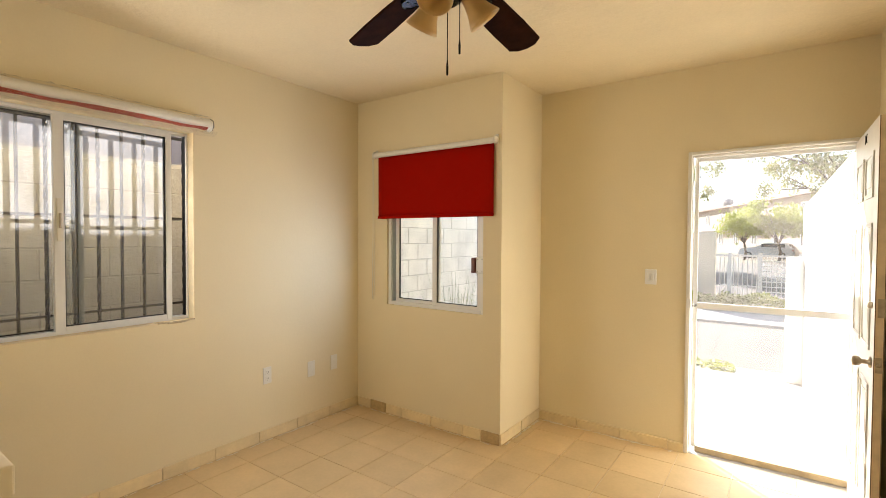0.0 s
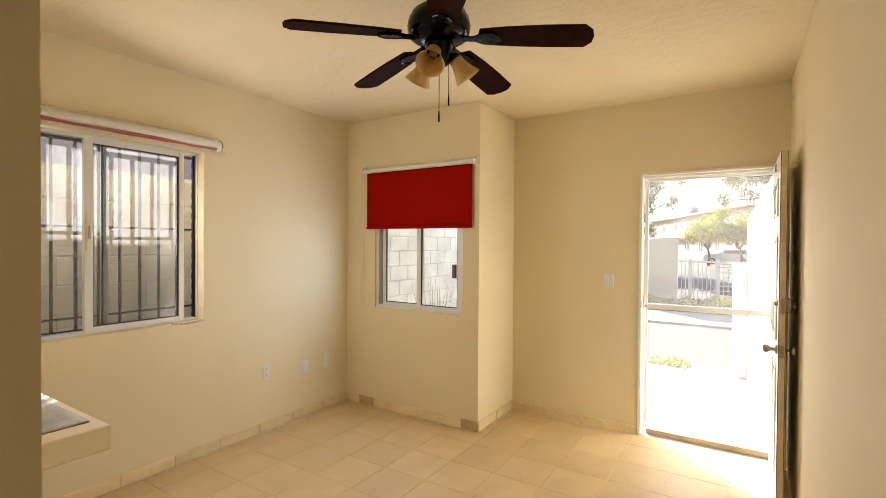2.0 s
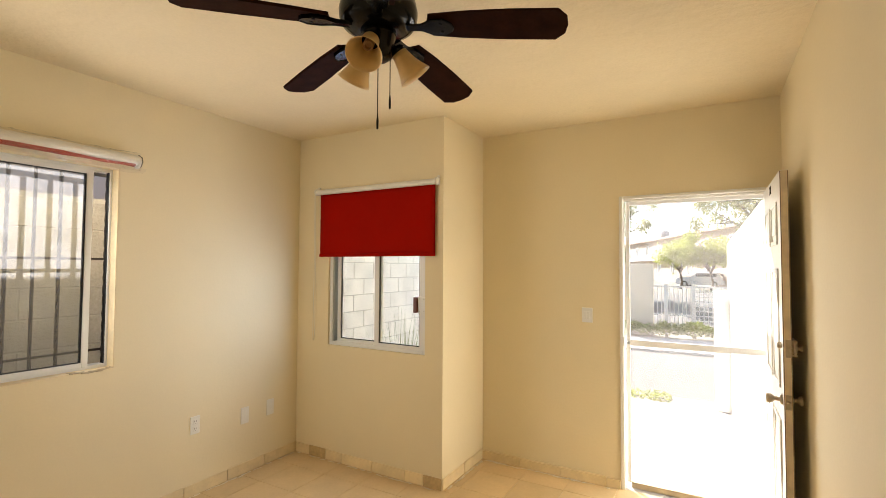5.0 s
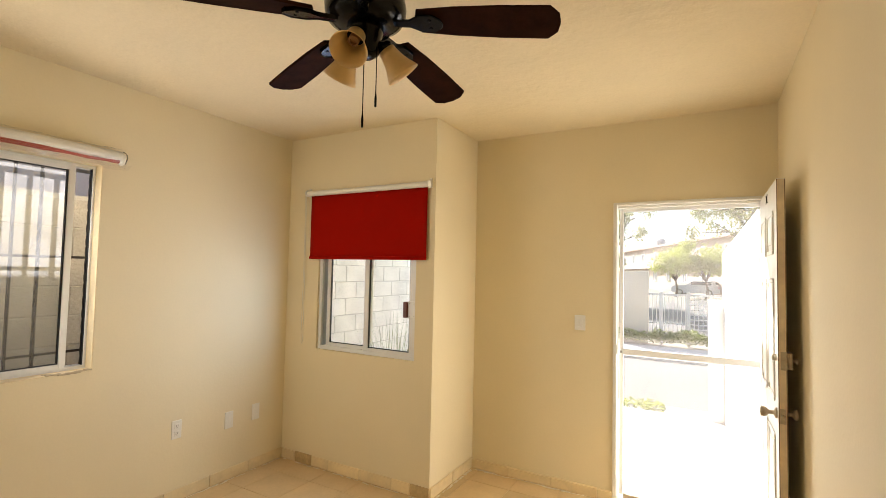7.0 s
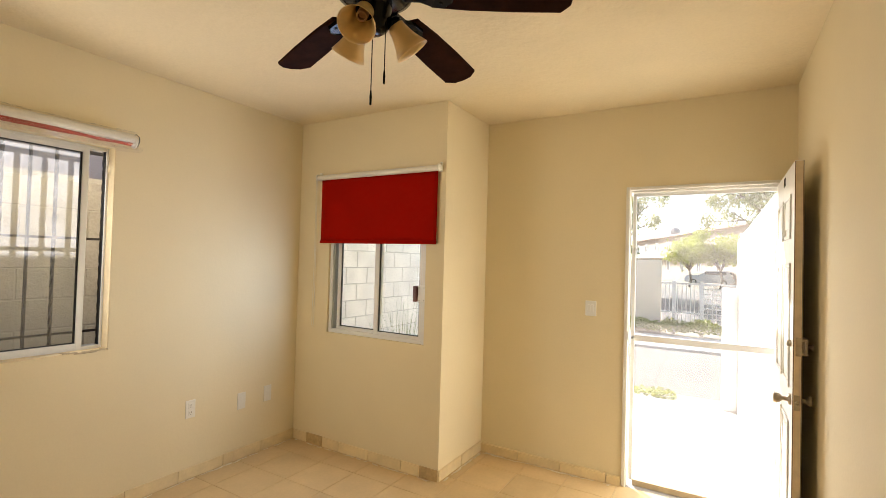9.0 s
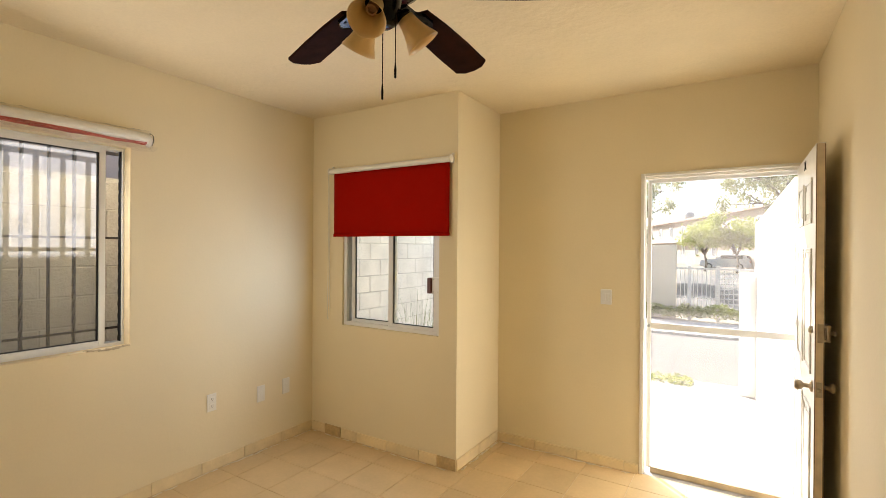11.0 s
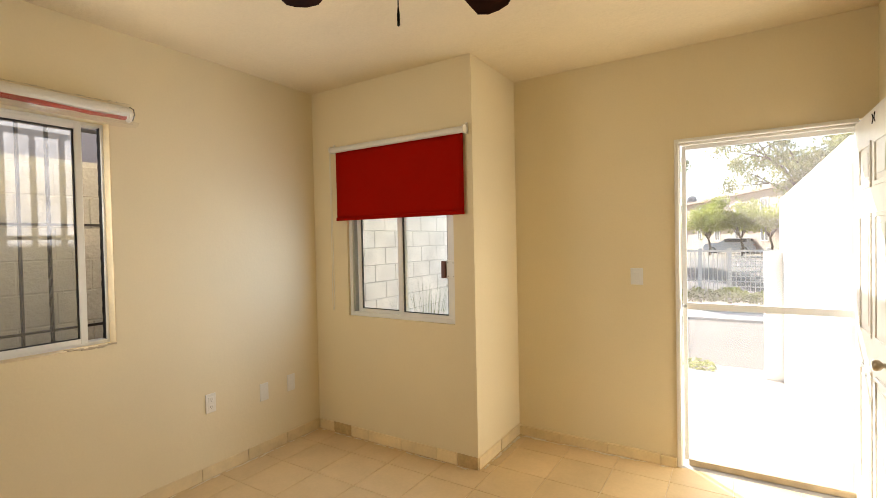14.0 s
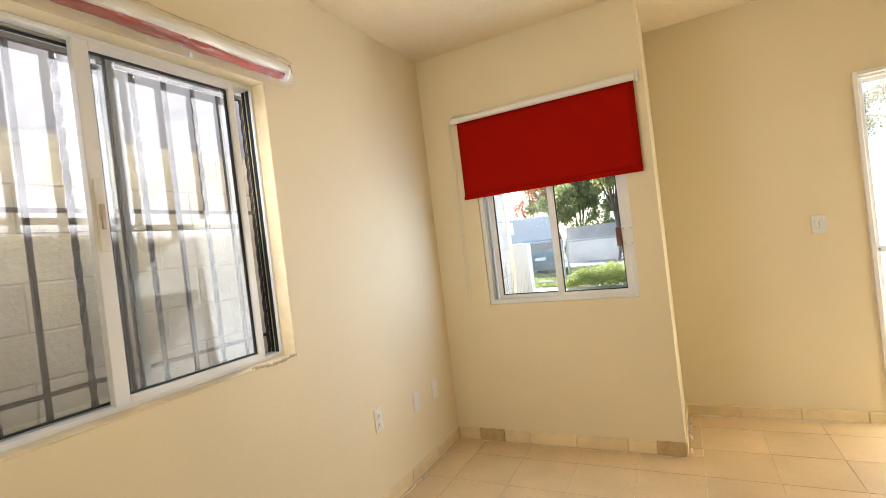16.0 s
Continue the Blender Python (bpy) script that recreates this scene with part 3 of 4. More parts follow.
blind2 = thing("rolled_blind", (WX + 0.05, 0.93, 2.22), "rolled-up red roller blind still wrapped in clear plastic", "blind")
part("roller", rod_along("y", 0.20, 1.635, WX + 0.060, 2.222, 0.031), CREAM_PLASTIC, blind2, "cream roller tube")
for y in (0.19, 1.640):
    bm = lathe([(0.0, 0), (0.036, 0), (0.038, 0.003), (0.038, 0.008), (0.036, 0.011), (0.0, 0.011)], Matrix.Translation((WX + 0.058, y + 0.0055, 2.207)) @ Euler((radians(90), 0, 0)).to_matrix().to_4x4(), 20)
    part("bracket", bm, CREAM_PLASTIC, blind2)
part("bracket_hook", tube([(WX + 0.012, 1.652, 2.25), (WX + 0.04, 1.656, 2.260), (WX + 0.078, 1.656, 2.24), (WX + 0.085, 1.656, 2.21), (WX + 0.065, 1.654, 2.18)], 0.0028, 6), BLACK_METAL, blind2, smooth=True)
bm = bmesh.new()
n = 90
random.seed(4)
rows = []
for i in range(n + 1):
    y = 0.215 + 1.405 * i / n
    s = 0.0005 * math.sin(i * 0.45) + random.uniform(-0.0003, 0.0003)
    slack = 0.009 + 0.010 * noise.noise((y * 3.1, 2.0, 5.0))
    rows.append([bm.verts.new((WX + 0.040 + dx + s * k, y, zz - 0.006 + s * k - slack * (k == 0) + 0.4 * slack * (k == 2))) for k, (dx, zz) in enumerate(((0.040, 2.211), (0.037, 2.192), (0.020, 2.181), (-0.010, 2.190)))])
for a, b in zip(rows, rows[1:]):
    for k in range(3):
        bm.faces.new((a[k], a[k + 1], b[k + 1], b[k]))
part("rolled_fabric", bm, RED_ROLL, blind2, "rolled red blind fabric", smooth=True)
bm = bmesh.new()
rows = []
for i in range(2 * n + 1):
    y = 0.17 + 0.7375 * i / n
    ring = []
    for k in range(13):
        a = math.radians(78 - 145 * k / 12)
        r = 0.052 + 0.008 * noise.noise((y * 7, k * 0.6, 0)) + 0.009 * abs(noise.noise((y * 24 + k * 0.55, k * 0.22, 3))) + 0.007 * noise.noise((y * 52 - k * 1.1, k * 0.3, 8))
        ring.append(bm.verts.new((WX + 0.062 + min(r * math.cos(a), 0.08), y + 0.008 * noise.noise((k, y * 20, 7)), 2.206 + r * 1.05 * math.sin(a))))
    rows.append(ring)
for a, b in zip(rows, rows[1:]):
    for k in range(12):
        bm.faces.new((a[k], a[k + 1], b[k + 1], b[k]))
part("plastic_wrap", bm, FILM, blind2, "crinkled clear plastic wrapping", smooth=True)

bm = bmesh.new()
rows = []
for i in range(n + 1):
    y = 0.22 + 1.46 * i / n
    hang = 0.030 + 0.022 * noise.noise((y * 5, 0, 11)) + 0.010 * noise.noise((y * 31, 0, 5))
    rows.append([bm.verts.new((WX + 0.088 - 0.040 * k / 4 + 0.009 * noise.noise((y * 26, k * 0.9, 2)), y + 0.006 * noise.noise((k, y * 17, 1)), 2.172 - hang * k / 4)) for k in range(5)])
for a, b in zip(rows, rows[1:]):
    for k in range(4):
        bm.faces.new((a[k], a[k + 1], b[k + 1], b[k]))
part("plastic_flap", bm, FILM, blind2, "loose hanging edge of the clear wrapping")

# ---- ceiling fan ----
FAN = Vector((-0.841, 1.356, 0))
fan = thing("ceiling_fan", (FAN.x, FAN.y, CZ), "dark five-blade ceiling fan with three amber glass shades", "ceiling fan")
at = Matrix.Translation((FAN.x, FAN.y, 0))
part("canopy", lathe([(0.0, CZ), (0.068, CZ), (0.066, CZ - 0.02), (0.045, CZ - 0.045), (0.022, CZ - 0.06), (0.016, CZ - 0.065), (0.016, CZ - 0.115), (0, CZ - 0.115)][::-1], at, 28), BLACK_METAL, fan, smooth=True)
DROP = -0.012
part("motor_housing", lathe([(0.0, 2.400), (0.06, 2.402), (0.095, 2.408), (0.124, 2.424), (0.134, 2.445), (0.136, 2.470), (0.130, 2.500), (0.122, 2.508), (0.118, 2.522), (0.09, 2.545), (0.05, 2.560), (0.0, 2.575)], at @ Matrix.Translation((0, 0, DROP)), 40), BLACK_METAL, fan, "glossy black motor housing", smooth=True)
part("switch_housing", lathe([(0.0, 2.300), (0.03, 2.302), (0.048, 2.315), (0.052, 2.345), (0.060, 2.385), (0.062, 2.404), (0, 2.404)], at @ Matrix.Translation((0, 0, DROP)), 28), BLACK_METAL, fan, smooth=True)
PH, RAD, BZ = 90.5, 0.640, 2.424 + DROP
for k in range(5):
    turn = Matrix.Translation((FAN.x, FAN.y, BZ)) @ Euler((0, 0, radians(PH + 72 * k))).to_matrix().to_4x4() @ Euler((0, radians(5.2), 0)).to_matrix().to_4x4() @ Euler((radians(-11), 0, 0)).to_matrix().to_4x4()
    bm = bmesh.new()
    outline = [(0.185, 0.052), (0.30, 0.064), (0.45, 0.071), (RAD - 0.035, 0.072), (RAD - 0.006, 0.040), (RAD, 0.0), (RAD - 0.006, -0.040), (RAD - 0.035, -0.072), (0.45, -0.071), (0.30, -0.064), (0.185, -0.052), (0.175, -0.02), (0.175, 0.02)]
    f = bm.faces.new([bm.verts.new((x, y, 0)) for x, y in outline])
    ex = bmesh.ops.extrude_face_region(bm, geom=[f])
    bmesh.ops.translate(bm, verts=[v for v in ex["geom"] if isinstance(v, bmesh.types.BMVert)], vec=(0, 0, 0.007))
    bmesh.ops.recalc_face_normals(bm, faces=bm.faces)
    bm.transform(turn)
    blade = part("blade", bm, DARK_WOOD, fan, "dark brown wooden blade", bevel=0.0015, segments=1)
    bm = bmesh.new()
    f = bm.faces.new([bm.verts.new((x, y, -0.002)) for x, y in ((0.10, 0.016), (0.155, 0.018), (0.19, 0.038), (0.235, 0.040), (0.262, 0.020), (0.268, 0.0), (0.262, -0.020), (0.235, -0.040), (0.19, -0.038), (0.155, -0.018), (0.10, -0.016))])
    ex = bmesh.ops.extrude_face_region(bm, geom=[f])
    bmesh.ops.translate(bm, verts=[v for v in ex["geom"] if isinstance(v, bmesh.types.BMVert)], vec=(0, 0, -0.008))
    bmesh.ops.recalc_face_normals(bm, faces=bm.faces)
    bm.transform(turn)
    iron = part("blade_iron", bm, BLACK_METAL, fan, "black cast blade bracket", bevel=0.003, segments=1)
    for sy in (-0.018, 0.018):
        part("screw", lathe([(0.0, -0.0135), (0.005, -0.0125), (0.006, -0.010), (0, -0.010)], turn @ Matrix.Translation((0.225, sy, 0)), 8), BLACK_METAL, iron)
for deg in (288, 48, 168):
    a = radians(deg)
    out = Vector((math.cos(a), math.sin(a), 0))
    top = Vector((FAN.x, FAN.y, 2.356 + DROP)) + out * 0.036
    aim = (out * 0.62 + Vector((0, 0, -0.78))).normalized()
    m = Matrix.Translation(top + out * 0.024 + Vector((0, 0, 0.0))) @ aim.to_track_quat('Z', 'Y').to_matrix().to_4x4() @ Matrix.Scale(0.98, 4)
    lamp = part("lamp_arm", tube([top - out * 0.02, top + out * 0.012, top + out * 0.025 + aim * 0.012, top + out * 0.025 + aim * 0.03], 0.012, 10), BLACK_METAL, fan, smooth=True)
    part("lamp_cup", lathe([(0, 0.0), (0.02, 0.0), (0.028, 0.01), (0.029, 0.030), (0, 0.030)], m, 20), BLACK_METAL, lamp, smooth=True)
    part("shade", lathe([(0.030, 0.022), (0.032, 0.040), (0.038, 0.065), (0.046, 0.088), (0.055, 0.107), (0.062, 0.122), (0.0605, 0.1225), (0.053, 0.107), (0.044, 0.088), (0.036, 0.065), (0.030, 0.040), (0.028, 0.024)], m, 32),
         AMBER_GLASS, lamp, "frosted amber bell glass shade", smooth=True)
    part("socket", lathe([(0, 0.03), (0.018, 0.03), (0.018, 0.062), (0.012, 0.064), (0.012, 0.05), (0, 0.05)], m, 16), BULB_WHITE, lamp, "empty lamp socket")
for dx, dy, z1_, z0_ in ((0.020, -0.026, 2.305, 2.040), (0.050, 0.002, 2.32, 2.112)):
    p = Vector((FAN.x + dx, FAN.y + dy, 0))
    ch = part("pull_chain", tube([(p.x, p.y, z1_), (p.x, p.y, z0_ + 0.05)], 0.0017, 6), BLACK_METAL, fan, "thin dark pull chain")
    part("pull_fob", lathe([(0.0, z0_), (0.0035, z0_ + 0.003), (0.004, z0_ + 0.03), (0.002, z0_ + 0.05), (0, z0_ + 0.052)], Matrix.Translation((p.x, p.y, 0)), 10), BLACK_METAL, ch, smooth=True)

# ---- plates and switch ----
outlet = thing("wall_outlet", (WX, 2.09, 0.475), "white double power outlet low on the plastered wall", "outlet")
part("plate", box(WX, WX + 0.007, 2.056, 2.125, 0.415, 0.537), CREAM_PLASTIC, outlet, bevel=0.003)
for z in (0.452, 0.500):
    sock = part("socket", box(WX + 0.007, WX + 0.010, 2.074, 2.107, z - 0.017, z + 0.017), CREAM_PLASTIC, outlet, bevel=0.0014)
    part("slots", boxes((WX + 0.010, WX + 0.0108, 2.083, 2.0855, z - 0.004, z + 0.008), (WX + 0.010, WX + 0.0108, 2.095, 2.0975, z - 0.004, z + 0.008), (WX + 0.010, WX + 0.0108, 2.088, 2.093, z - 0.012, z - 0.008)), SLOT, sock)
for y0_, zc in ((2.457, 0.435), (2.695, 0.440)):
    pl = thing("blank_plate", (WX, y0_ + 0.035, zc), "blank cream wall cover plate", "cover plate", group="blank plates on the wall")
    part("plate", box(WX, WX + 0.006, y0_, y0_ + 0.070, zc - 0.062, zc + 0.062), CREAM_PLASTIC, pl, bevel=0.003)
sw = thing("light_switch", (-0.662, NY, 1.223), "white double light switch on the plastered wall", "light switch")
part("plate", box(-0.701, -0.623, NY - 0.008, NY, 1.168, 1.278), WHITE_AL, sw, bevel=0.003)
for xa in (-0.684, -0.661):
    part("rocker", box(xa, xa + 0.020, NY - 0.013, NY - 0.008, 1.196, 1.250), WHITE_AL, sw, bevel=0.002)

# ---- kitchen counter with steel sink ----
counter = thing("kitchen_counter", (-2.2, 0.1, 0.9), "cream plastered counter slab against the partition", "counter")
part("slab", box(WX, -1.452, HY, 0.362, 0.850, 0.93), PLASTER, counter, bevel=0.006, segments=2)
part("support", box(WX, WX + 0.12, HY, 0.30, 0.0, 0.850), PLASTER, counter)
part("support", box(-1.80, -1.68, HY, 0.12, 0.0, 0.850), PLASTER, counter)
sink = thing("steel_sink", (-2.1, 0.1, 0.9), "dull stainless steel sink top set on the counter", "sink")
bm = bmesh.new()
sx0_, sx1_, sy0_, sy1_ = -2.62, -1.538, -0.15, 0.336
rings = []
for inset, z in ((0.0, 0.930), (0.001, 0.9325), (0.004, 0.934), (0.030, 0.934), (0.042, 0.9315), (0.050, 0.931)):
    c = 0.012 + inset * 0.3
    ring = []
    for cx, cy, a0 in ((sx1_ - inset - c, sy1_ - inset - c, 0), (sx0_ + inset + c, sy1_ - inset - c, 90), (sx0_ + inset + c, sy0_ + inset + c, 180), (sx1_ - inset - c, sy0_ + inset + c, 270)):
        for k in range(5):
            a = radians(a0 + 22.5 * k)
            ring.append(bm.verts.new((cx + c * math.cos(a), cy + c * math.sin(a), z)))
    rings.append(ring)
for a, b in zip(rings, rings[1:]):
    for k in range(20):
        bm.faces.new((a[k], a[(k + 1) % 20], b[(k + 1) % 20], b[k]))
bm.faces.new(rings[-1])
part("drainboard", bm, STEEL, sink, smooth=True)
for k in range(6):
    part("ridge", box(-2.05, -1.64, -0.08 + 0.06 * k, -0.074 + 0.06 * k, 0.9305, 0.9325), STEEL, sink, bevel=0.0009, segments=1)
part("screw_hole", lathe([(0, 0.9341), (0.005, 0.9341), (0.005, 0.9346), (0, 0.9346)], Matrix.Translation((-1.553, 0.16, 0)), 10), RUBBER, sink)

# ---- outdoors ----
def slope_ground():
    bm = bmesh.new()
    prof = [(-400, -0.32), (3.0, -0.32), (40, -0.32), (90, -0.3), (900, -0.3)]
    rows = [[bm.verts.new((x, y, z)) for x in (-900, -60, 60, 900)] for y, z in prof]
    for a, b in zip(rows, rows[1:]):
        for k in range(3):
            bm.faces.new((a[k], a[k + 1], b[k + 1], b[k]))
    return bm


structure("ground", slope_ground(), EARTH, "dry bare earth and sparse grass around the houses", "ground")


def wedge(x0, x1, y0, y1, za, zb, depth):
    bm = bmesh.new()
    v = [bm.verts.new(p) for p in ((x0, y0, za), (x1, y0, za), (x1, y1, zb), (x0, y1, zb), (x0, y0, za - depth), (x1, y0, za - depth), (x1, y1, zb - depth), (x0, y1, zb - depth))]
    for f in ((0, 1, 2, 3), (7, 6, 5, 4), (0, 4, 5, 1), (1, 5, 6, 2), (2, 6, 7, 3), (3, 7, 4, 0)):
        bm.faces.new([v[i] for i in f])
    return bm


structure("pavement_front", wedge(-1.66, 0.62, NY + 0.16, 7.35, -0.07, -0.24, 0.3), CONCRETE, "sun-bleached concrete entrance path", "pavement")
road = structure("road", box(-60, 60, 7.55, 11.6, -0.5, -0.30), ROAD, "worn pale street with cracks", "road")
random.seed(8)
bm = bmesh.new()
prev = Vector((-0.80, 11.55, -0.3005))
for k in range(14):
    nxt = Vector((-0.80 + 0.10 * k / 13 + random.uniform(-0.04, 0.04), 11.55 - 0.23 * (k + 1), -0.3005))
    side = Vector((0.006 + 0.006 * random.random(), 0, 0))
    vs = [bm.verts.new(q) for q in (prev - side, prev + side, nxt + side, nxt - side)]
    top = [bm.verts.new(v.co + Vector((0, 0, 0.002))) for v in vs]
    bm.faces.new(top)
    for i in range(4):
        bm.faces.new((vs[i], vs[(i + 1) % 4], top[(i + 1) % 4], top[i]))
    prev = nxt
part("crack", bm, material("dark_crack", (0.05, 0.045, 0.04), 0.95), road, "dark crack filled with dirt")
structure("kerb_near", box(-60, 60, 7.35, 7.55, -0.5, -0.25), CONCRETE, "pale concrete kerb", "kerb")
structure("kerb_far", box(-60, 60, 11.6, 11.8, -0.5, -0.245), CONCRETE, "pale concrete kerb", "kerb")
structure("pavement_far", box(-60, 60, 11.8, 13.6, -0.5, -0.25), CONCRETE, "pale concrete pavement across the street", "pavement")

# white side wall with a sloped top, and its gate pillar
bm = bmesh.new()
v = [bm.verts.new(p) for p in ((0.447, NY + 0.12, -0.4), (0.333, 7.3, -0.4), (0.333, 7.3, 1.89), (0.447, NY + 0.12, 2.03), (0.597, NY + 0.12, -0.4), (0.483, 7.3, -0.4), (0.483, 7.3, 1.89), (0.597, NY + 0.12, 2.03))]
for f in ((0, 1, 2, 3), (7, 6, 5, 4), (0, 4, 5, 1), (1, 5, 6, 2), (2, 6, 7, 3), (3, 7, 4, 0)):
    bm.faces.new([v[i] for i in f])
bmesh.ops.recalc_face_normals(bm, faces=bm.faces)
structure("wall_side_garden", bm, STUCCO_WHITE, "white stucco garden wall with a sloping top", "wall")
structure("gate_pillar_right", box(0.17, 0.345, 7.0, 7.25, -0.4, 1.28), STUCCO_WHITE, "white stucco gate pillar", "pillar", bevel=0.012)
structure("gate_pillar_left", box(-3.93, -3.67, 7.52, 7.72, -0.4, 1.25), STUCCO_WHITE, "white stucco gate pillar", "pillar", bevel=0.012)

# far side of the street
structure("wall_far_cream", box(-2.75, -1.28, 14.5, 14.7, -0.4, 1.69), STUCCO_CREAM, "cream rendered street wall", "wall", bevel=0.01)


def bar_fence(x0, x1, y, z0, z1, posts):
    """Welded bars with a heavier post here and there; the gate between two of them has rails close together."""
    f = thing("bar_fence", ((x0 + x1) / 2, y, z0), "white painted iron bar fence across the street", "fence")
    for x in posts:
        part("post", box(x - 0.045, x + 0.045, y - 0.045, y + 0.045, z0 - 0.3, z1 + 0.05), WHITE_IRON, f)
    part("rail", box(x0, x1, y - 0.02, y + 0.02, z1 - 0.05, z1), WHITE_IRON, f)
    part("rail", box(x0, x1, y - 0.02, y + 0.02, z0 + 0.04, z0 + 0.09), WHITE_IRON, f)
    for z in np.linspace(z0 + 0.2, z1 - 0.16, 8):
        part("rail", box(posts[1], x1, y - 0.012, y + 0.012, z - 0.011, z + 0.011), WHITE_IRON, f)
    part("rail", box(x0, posts[1], y - 0.012, y + 0.012, z0 + 0.44, z0 + 0.47), WHITE_IRON, f)
    n = int((x1 - x0) / 0.10)
    for k in range(1, n):
        x = x0 + (x1 - x0) * k / n
        part("bar", box(x - 0.009, x + 0.009, y - 0.009, y + 0.009, z0, z1), WHITE_IRON, f)


bar_fence(-1.27, 1.4, 14.5, -0.18, 1.09, (-0.95, -0.28, 0.55, 1.35))
structure("road_far", box(-60, 60, 16.5, 41.0, -0.5, -0.29), ROAD, "worn grey street behind the white fence", "road")


def house(name, p0, p1, depth, z1, mat, label, windows):
    """A house whose front runs from p0 to p1; windows: along, sill, width, height."""
    d = (Vector(p1) - Vector(p0)).normalized()
    m = Matrix(((d.x, -d.y, 0, p0[0]), (d.y, d.x, 0, p0[1]), (0, 0, 1, 0), (0, 0, 0, 1)))
    long = (Vector(p1) - Vector(p0)).length
    h = thing(name, (*(Vector(p0) + Vector(p1)) / 2, -0.3), label, "house")
    part("wall", box(0, long, 0, depth, -0.4, z1, turn=m), mat, h)
    part("roof", box(-0.3, long + 0.3, -0.5, depth + 0.3, z1, z1 + 0.22, turn=m), TERRACOTTA, h)
    part("canopy", box(0, long, -0.7, -0.01, 2.55, 2.72, turn=m), STUCCO_WHITE, h)
    for wx, wz, ww, wh in windows:
        w = part("window", box(wx - ww / 2, wx + ww / 2, -0.02, 0.02, wz, wz + wh, turn=m), DARK_GLASS, h)
        bm = bmesh.new()
        for b in ((wx - ww / 2 - .08, wx - ww / 2, -.06, .02, wz - .08, wz + wh + .08), (wx + ww / 2, wx + ww / 2 + .08, -.06, .02, wz - .08, wz + wh + .08),
                  (wx - ww / 2, wx + ww / 2, -.06, .02, wz - .08, wz), (wx - ww / 2, wx + ww / 2, -.06, .02, wz + wh, wz + wh + .08), (wx - .03, wx + .03, -.05, .02, wz, wz + wh)):
            add_box(bm, *b, turn=m)
        part("window_frame", bm, STUCCO_WHITE, w)
    return h


h = house("terraced_house", (-13.0, 87.0), (4.5, 44.2), 9, 5.3, STUCCO_TAN, "tan two-storey terraced house across the park",
          [(u, z, 1.2, 1.2) for u in np.arange(3, 45, 5.2) for z in (0.9, 3.4)])
part("water_tank", lathe([(0, 5.5), (0.6, 5.5), (0.62, 6.1), (0.45, 6.4), (0.2, 6.5), (0, 6.5)], Matrix.Translation((-5.1, 68.5, 0)), 16), STUCCO_GREY, h, "dark rooftop water tank", smooth=True)


def tree(name, x, y, z, height, spread, trunk, seed, leaf, label, leaves=900, low=0.4, size=0.11, loose=0.05):
    random.seed(seed)
    t = thing(name, (x, y, z), label, "tree")
    bm = bmesh.new()
    fork = Vector((x, y, z + height * low))
    tube([(x, y, z - 0.2), (x + 0.03 * height, y, z + height * low * 0.5), fork], trunk, 8, bm, trunk * 0.7)
    tips = []
    for k in range(9):
        a = 2 * math.pi * k / 9 + random.uniform(-0.3, 0.3)
        up = random.uniform(0.35, 1.0)
        end = fork + Vector((math.cos(a) * spread * random.uniform(0.5, 1.0) * (1.1 - 0.4 * up), math.sin(a) * spread * random.uniform(0.5, 1.0), up * height * (1 - low)))
        mid = fork.lerp(end, 0.5) + Vector((0, 0, 0.08 * height))
        tube([fork, mid, end], trunk * 0.45, 6, bm, trunk * 0.08)
        tips += [mid, end]
        for _ in range(4):
            e = mid.lerp(end, random.random()) + Vector((random.uniform(-1, 1), random.uniform(-1, 1), random.uniform(-0.4, 0.7))) * spread * 0.35
            tube([mid.lerp(end, 0.4), e], trunk * 0.16, 5, bm, trunk * 0.05)
            tips.append(e)
    part("trunk", bm, BARK, t, smooth=True)
    verts, faces = [], []
    for _ in range(leaves):
        c = random.choice(tips) + Vector([random.gauss(0, spread * loose) for _ in range(3)])
        q = Euler([random.uniform(0, 6.28) for _ in range(3)]).to_matrix()
        s = size * random.uniform(0.6, 1.4)
        for _k in range(3):
            o = c + Vector([random.gauss(0, s * 1.1) for _ in range(3)])
            q = Euler([random.uniform(0, 6.28) for _ in range(3)]).to_matrix()
            i = len(verts)
            verts += [o + q @ Vector(p) * s for p in ((-1, 0, 0), (0, -0.45, 0.12), (1, 0, 0), (0, 0.45, 0.12))]
            faces.append((i, i + 1, i + 2, i + 3))
    me = bpy.data.meshes.new("crown")
    me.from_pydata([tuple(p) for p in verts], [], faces)
    me.materials.append(leaf)
    cr = new("crown", me)
    cr.parent = t
    cr.matrix_parent_inverse = Matrix.Translation(t.location).inverted()
    cr["kind"] = "stuff"
    return t


tree("street_tree", 2.2, 20.0, -0.3, 5.7, 3.6, 0.20, 3, LEAF_STREET, "leafy street tree with open branches", 4300, 0.38, 0.06)
tree("street_tree", -4.1, 24.0, -0.3, 5.6, 2.3, 0.15, 5, LEAF_STREET, "leafy street tree with open branches", 2600, 0.42, 0.06)
for px_, py_, seed_ in ((-2.3, 47.5, 8), (0.1, 46.0, 9), (2.2, 48.5, 10)):
    tree("park_tree", px_, py_, -0.3, 4.7, 2.3, 0.12, seed_, LEAF_BRIGHT, "low spreading bright green park tree", 1000, 0.3, 0.13, 0.10)
tree("garden_tree", -6.6, 28.5, -0.3, 6.5, 2.4, 0.08, 12, LEAF, "dense dark green tree behind a grey wall", 3300, 0.16, 0.10)
tree("garden_tree", -10.0, 30, -0.3, 6.0, 2.6, 0.08, 13, LEAF_RED, "reddish flowering tree behind a wall", 170, 0.25, 0.12)
